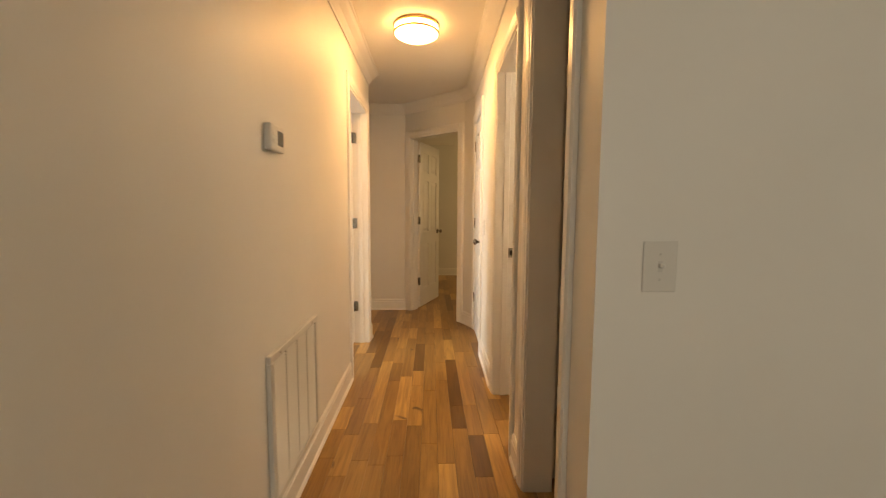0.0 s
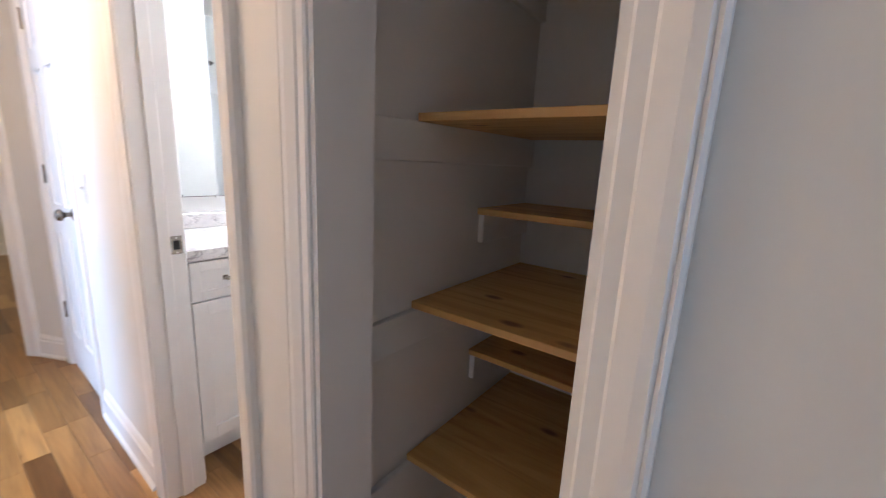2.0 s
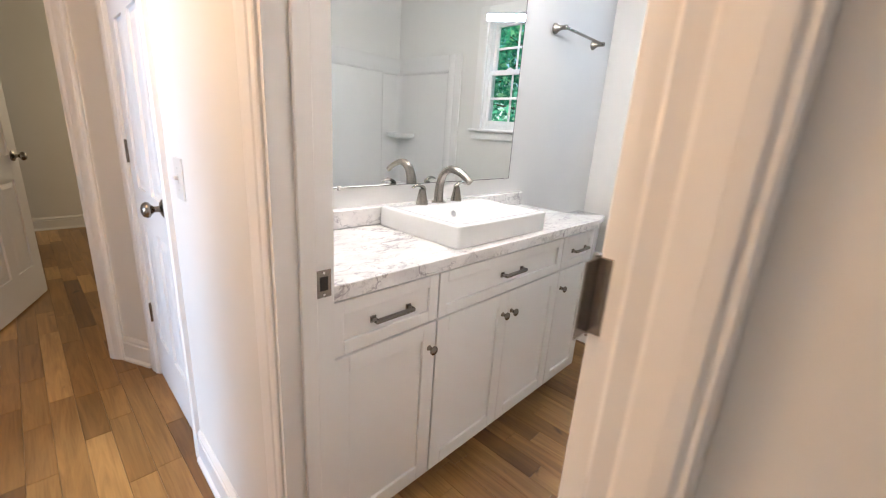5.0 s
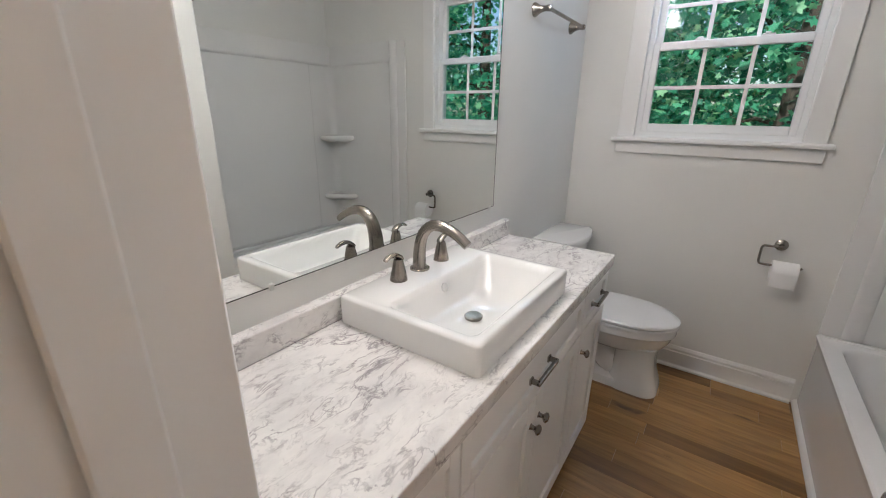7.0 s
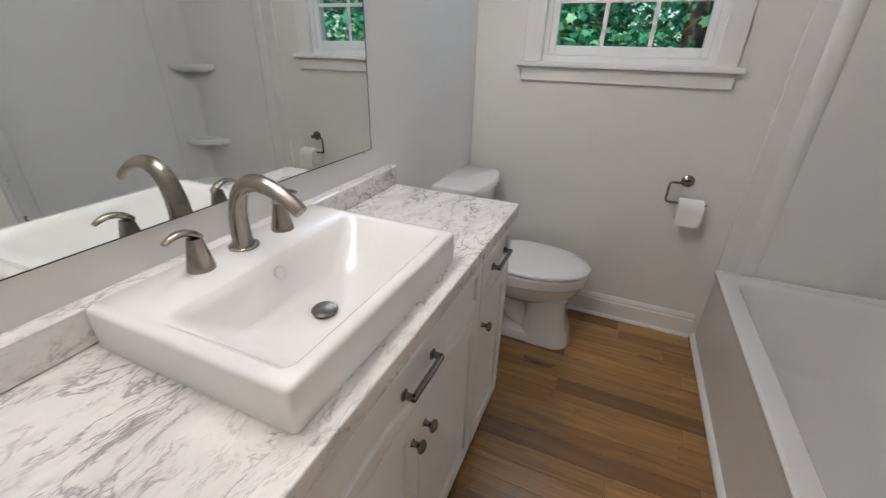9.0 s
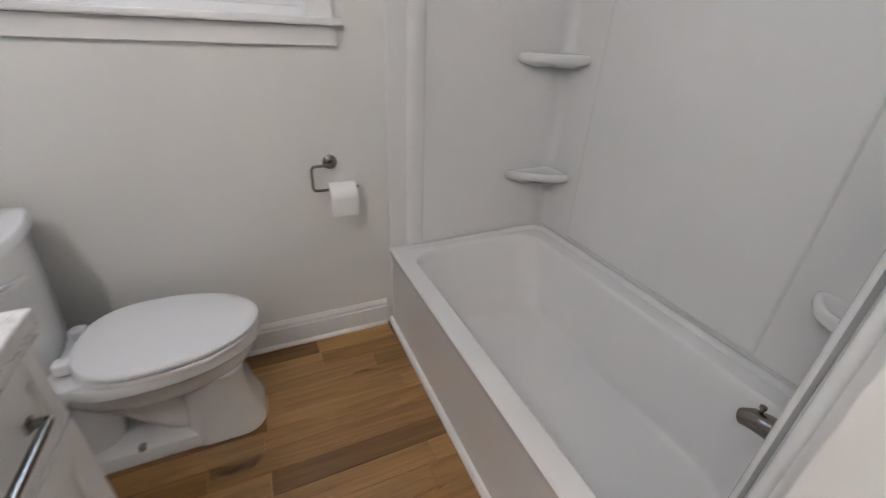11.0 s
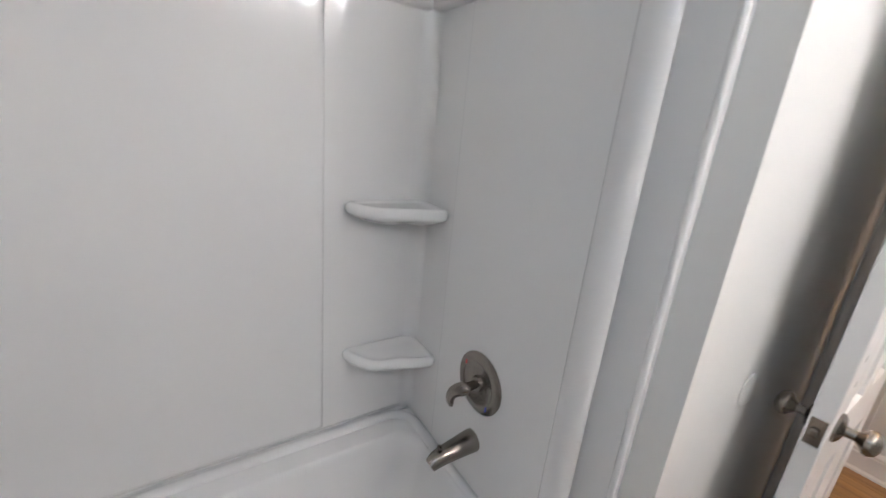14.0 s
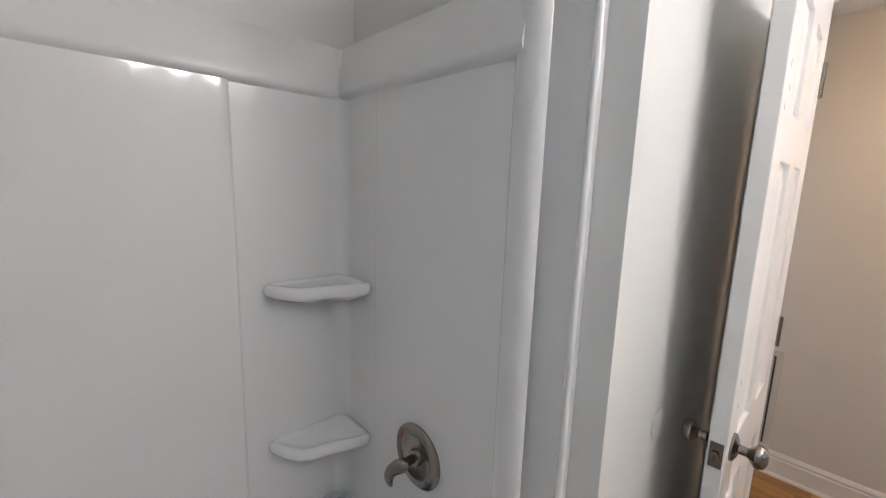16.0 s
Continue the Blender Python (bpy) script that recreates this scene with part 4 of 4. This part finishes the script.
for cx, sx in ((1.4785, 1), (2.8825, -1)):
    cove = [(cx, 1.338)] + [(cx + sx * 0.045 * (1 - math.sin(radians(a))), 1.338 + 0.045 * (1 - math.cos(radians(a)))) for a in range(0, 91, 15)]
    part("corner_cove", loft(bmesh.new(), [[(x, y, z) for x, y in cove] for z in (SZ0 + 0.003, SZ1 - 0.003)]), acrylic, sur, "", True)


def corner_shelf(points, z):
    """A shelf with soft corners: the plan's corners are cut twice, then drawn in towards the edges."""
    pts = [Vector(p) for p in points]
    for _ in range(3):
        cut = []
        for a, b in zip(pts, pts[1:] + pts[:1]):
            near = min(0.25, 0.022 / max((b - a).length, 0.001))
            cut += [a.lerp(b, near), b.lerp(a, near)]
        pts = cut
    mid = sum(pts, Vector((0, 0))) / len(pts)

    def ring(inset, drop):
        return [(*(mid + (p - mid) * (1 - inset / max((p - mid).length, 0.01))), z - drop) for p in pts]

    part("corner_shelf", loft(bmesh.new(), [ring(0.055, 0.052), ring(0.020, 0.040), ring(0.006, 0.034), ring(0.0, 0.026), ring(0.0, 0.012), ring(0.004, 0.005), ring(0.010, 0.001), ring(0.016, 0.0), ring(0.024, 0.002), ring(0.034, 0.005), ring(0.06, 0.0055)]), acrylic, sur, "rounded moulded corner shelf", True)


for z in (0.715, 1.205):
    corner_shelf([(1.752, 1.330), (1.695, 1.450), (1.520, 1.503), (1.474, 1.510), (1.474, 1.330)], z)
    corner_shelf([(2.712, 1.330), (2.746, 1.450), (2.845, 1.572), (2.886, 1.595), (2.886, 1.330)], z)

FX, FY = 1.482, 1.738
valve = thing("shower_valve", "brushed nickel shower valve with a curved lever", "shower valve", pose(FX, FY, 0.768, 0, 90, 0))
part("escutcheon", lathe(bmesh.new(), [(0.001, 0.0005), (0.089, 0.0005), (0.090, 0.006), (0.082, 0.012), (0.064, 0.013), (0.057, 0.008), (0.030, 0.007), (0.001, 0.007)], segs=40), nickel, valve, "", True)
part("stem", lathe(bmesh.new(), [(0.001, 0.007), (0.024, 0.007), (0.020, 0.018), (0.012, 0.020), (0.012, 0.046), (0.001, 0.047)], segs=20), nickel, valve, "", True)
part("lever", tube(bmesh.new(), bezier((0.0, 0.012, 0.044), (0.0, -0.012, 0.075), (0.03, -0.035, 0.085), (0.085, -0.045, 0.060), n=12), [0.010, 0.017, 0.020, 0.020, 0.019, 0.018, 0.017, 0.016, 0.015, 0.014, 0.013, 0.011, 0.008], 14, 0.75), nickel, valve, "", True)
part("hot_mark", boxes(((-0.045, -0.058, 0.0128), (-0.033, -0.053, 0.0138))), red_mark, valve, "small red mark")
part("cold_mark", boxes(((0.044, 0.045, 0.0128), (0.058, 0.050, 0.0138))), blue_mark, valve, "small blue mark")
spout = thing("tub_spout", "brushed nickel tub spout with diverter knob", "tub spout", pose(FX, FY, 0.572))
part("body", tube(bmesh.new(), [(0.0005, 0, 0), (0.004, 0, 0), (0.05, 0, -0.004), (0.10, 0, -0.010), (0.125, 0, -0.016), (0.143, 0, -0.028)], [0.034, 0.034, 0.030, 0.026, 0.024, 0.019], 20, 0.95), nickel, spout, "", True)
part("diverter", lathe(bmesh.new(), [(0.001, 0), (0.004, 0), (0.004, 0.014), (0.007, 0.016), (0.007, 0.022), (0.001, 0.024)], pose(0.118, 0, 0.005)), nickel, spout, "", True)
shower = thing("overhead_shower", "round nickel shower head on a short wall arm", "shower head", pose(1.4205, 1.745, 2.02))
part("flange", lathe(bmesh.new(), [(0.001, 0.0005), (0.030, 0.0005), (0.028, 0.008), (0.010, 0.012), (0.001, 0.012)], pose(0, 0, 0, 0, 90, 0)), nickel, shower, "", True)
part("arm", tube(bmesh.new(), bezier((0.005, 0, 0), (0.10, 0, 0.012), (0.15, 0, -0.01), (0.175, 0, -0.055), n=8), 0.0105), nickel, shower, "", True)
hd = part("head", lathe(bmesh.new(), [(0.001, 0.0), (0.014, 0.0), (0.017, 0.018), (0.040, 0.040), (0.046, 0.047), (0.046, 0.056), (0.042, 0.058), (0.001, 0.058)], pose(0.175, 0, -0.055, 0, 145, 0), 32), nickel, shower, "", True)
bm = bmesh.new()
for ring, count in ((0.012, 6), (0.023, 12), (0.033, 16)):
    for k in range(count):
        a = 2 * math.pi * k / count
        lathe(bm, [(0.0003, 0.0575), (0.0018, 0.0575), (0.0014, 0.060), (0.0003, 0.0602)], pose(0.175, 0, -0.055, 0, 145, 0) @ Matrix.Translation((ring * math.cos(a), ring * math.sin(a), 0)), 6)
part("nozzles", bm, dark, hd, "dark rubber nozzles")
bump_stop = thing("wall_bumper", "round white door bumper on the wall", "door bumper", pose(1.115, 2.205, 0.94, -90, 0, 0))
part("disc", lathe(bmesh.new(), [(0.001, 0), (0.040, 0), (0.040, 0.003), (0.034, 0.0065), (0.001, 0.008)], segs=32), plastic, bump_stop, "", True)

# ---- outdoors ----
tagged(link_mesh("ground", boxes(((-300, -300, -0.8), (300, 300, -0.6))), soil), "dark leafy ground outside the window", "ground", kind="structure")
eave = thing("roof_eave", "roof overhang with a slatted green soffit", "eave", kind="structure")
part("soffit_board", boxes(((3.006, 0.5, 2.30), (3.55, 4.6, 2.34))), soffit_green, eave)
part("fascia", boxes(((3.55, 0.5, 2.24), (3.58, 4.6, 2.42)), bevel=0.004), trim_paint, eave)
for k in range(40):
    part("soffit_slat", boxes(((3.008, 0.55 + k * 0.10, 2.288), (3.545, 0.585 + k * 0.10, 2.2995))), trim_paint, eave)
LEAF = [(0, -0.5), (0.16, -0.3), (0.46, -0.32), (0.30, -0.02), (0.5, 0.22), (0.2, 0.22), (0, 0.55), (-0.2, 0.22), (-0.5, 0.22), (-0.30, -0.02), (-0.46, -0.32), (-0.16, -0.3)]


def tree(x, y, tall, spread, leaves, size, label, seed):
    rng = random.Random(seed)
    ob = thing("tree", label, "tree", pose(x, y, -0.6), "trees behind the house")
    bm = tube(bmesh.new(), [(0, 0, -0.1), (0.05, 0.03, tall * 0.3), (-0.04, 0.06, tall * 0.6), (0.02, 0, tall * 0.92)], [0.15, 0.12, 0.08, 0.03], 10)
    tips = []
    for k in range(22):
        z = tall * rng.uniform(0.12, 0.9)
        a, reach = rng.uniform(0, 6.28), spread * rng.uniform(0.5, 1.0)
        mid = (reach * 0.5 * math.cos(a), reach * 0.5 * math.sin(a), z + 0.1)
        tip = (reach * math.cos(a + 0.25), reach * math.sin(a + 0.25), z + rng.uniform(-0.25, 0.45))
        tube(bm, [(0, 0, z), mid, tip], [0.035, 0.022, 0.008], 6)
        tips += [Vector(mid), Vector(tip), Vector(tip)]
    part("trunk", bm, bark, ob)
    verts, faces = [], []
    for k in range(leaves):
        c = rng.choice(tips) + Vector((rng.gauss(0, 0.36), rng.gauss(0, 0.36), rng.gauss(-0.05, 0.30)))
        turn = Euler((rng.gauss(0.5, 0.6), rng.gauss(0, 0.6), rng.uniform(0, 6.28))).to_matrix()
        s = size * rng.uniform(0.6, 1.25)
        n0 = len(verts)
        verts.append(c)
        verts += [c + turn @ Vector((px * s, py * s, -0.18 * s * (px * px + py * py))) for px, py in LEAF]
        faces += [(n0, n0 + 1 + i, n0 + 1 + (i + 1) % 12) for i in range(12)]
    me = bpy.data.meshes.new("crown")
    me.from_pydata(verts, [], faces)
    me.materials.append(leaf_green)
    cr = new("crown", me)
    cr.parent = ob


tree(5.9, 2.2, 5.2, 1.7, 8400, 0.099, "leafy maple with bright green leaves near the window", 3)
tree(6.5, 4.6, 5.6, 1.8, 8400, 0.092, "leafy maple with dense dark green crown", 5)
tree(7.4, 0.2, 6.0, 1.9, 8000, 0.099, "broad maple with sunlit green leaves", 8)
tree(8.6, 7.2, 6.6, 2.2, 8400, 0.106, "tall maple behind the others", 11)
tree(9.2, 3.2, 7.0, 2.3, 10400, 0.112, "tall dense maple at the wood's edge", 13)
tree(11.5, 1.2, 8.0, 2.8, 10400, 0.132, "dense tall maple deep in the wood", 23)
tree(11.0, 5.6, 8.0, 2.8, 10400, 0.132, "dense tall maple closing the view", 29)
tree(9.0, -2.6, 6.4, 2.2, 7200, 0.112, "tall maple beyond the house corner", 17)

# ---- floor boards ----
BOARD = 0.083
bm = bmesh.new()
box(bm, (0.0004, 0.0, -0.013), (BOARD - 0.0004, 1.0, 0.0))
me_board = bpy.data.meshes.new("floor_board")
bmesh.ops.bevel(bm, geom=[e for e in bm.edges if all(v.co.z > -0.001 for v in e.verts)], offset=0.0009, segments=1, affect="EDGES")
bm.to_mesh(me_board)
bm.free()
me_board.materials.append(oak_floor)
rng = random.Random(21)
rest = []
for col in range(81):
    x = -3.69 + col * BOARD
    y = -2.6 - rng.uniform(0, 0.8)
    while y < 7.95:
        length = rng.choice((0.26, 0.34, 0.42, 0.52, 0.62, 0.78, 0.95))
        mid = y + length / 2
        hall = LX - 0.05 < x < RX and 0.6 < y and mid < 5.3
        bath = RX <= x < 2.86 and 2.0 < mid < 3.2
        if hall or bath:
            ob = new("floor_board", me_board)
            ob.location, ob.scale = (x, y + 0.0005, 0), (1, length - 0.001, 1)
            ob.parent = floor
        else:
            rest.append((x, y, length))
        y += length
verts, faces = [], []
for x, y, length in rest:
    n0 = len(verts)
    for z in (-0.013, -0.0002):
        verts += [(x + 0.0006, y + 0.0006, z), (x + BOARD - 0.0006, y + 0.0006, z), (x + BOARD - 0.0006, y + length - 0.0006, z), (x + 0.0006, y + length - 0.0006, z)]
    faces += [tuple(n0 + i for i in q) for q in ((4, 5, 6, 7), (0, 1, 5, 4), (1, 2, 6, 5), (2, 3, 7, 6), (3, 0, 4, 7))]
me = bpy.data.meshes.new("floor_boards_rest")
me.from_pydata(verts, [], faces)
me.materials.append(oak_island)
ob = new("floor_boards_rest", me)
ob.parent = floor
tagged(ob, kind="stuff")
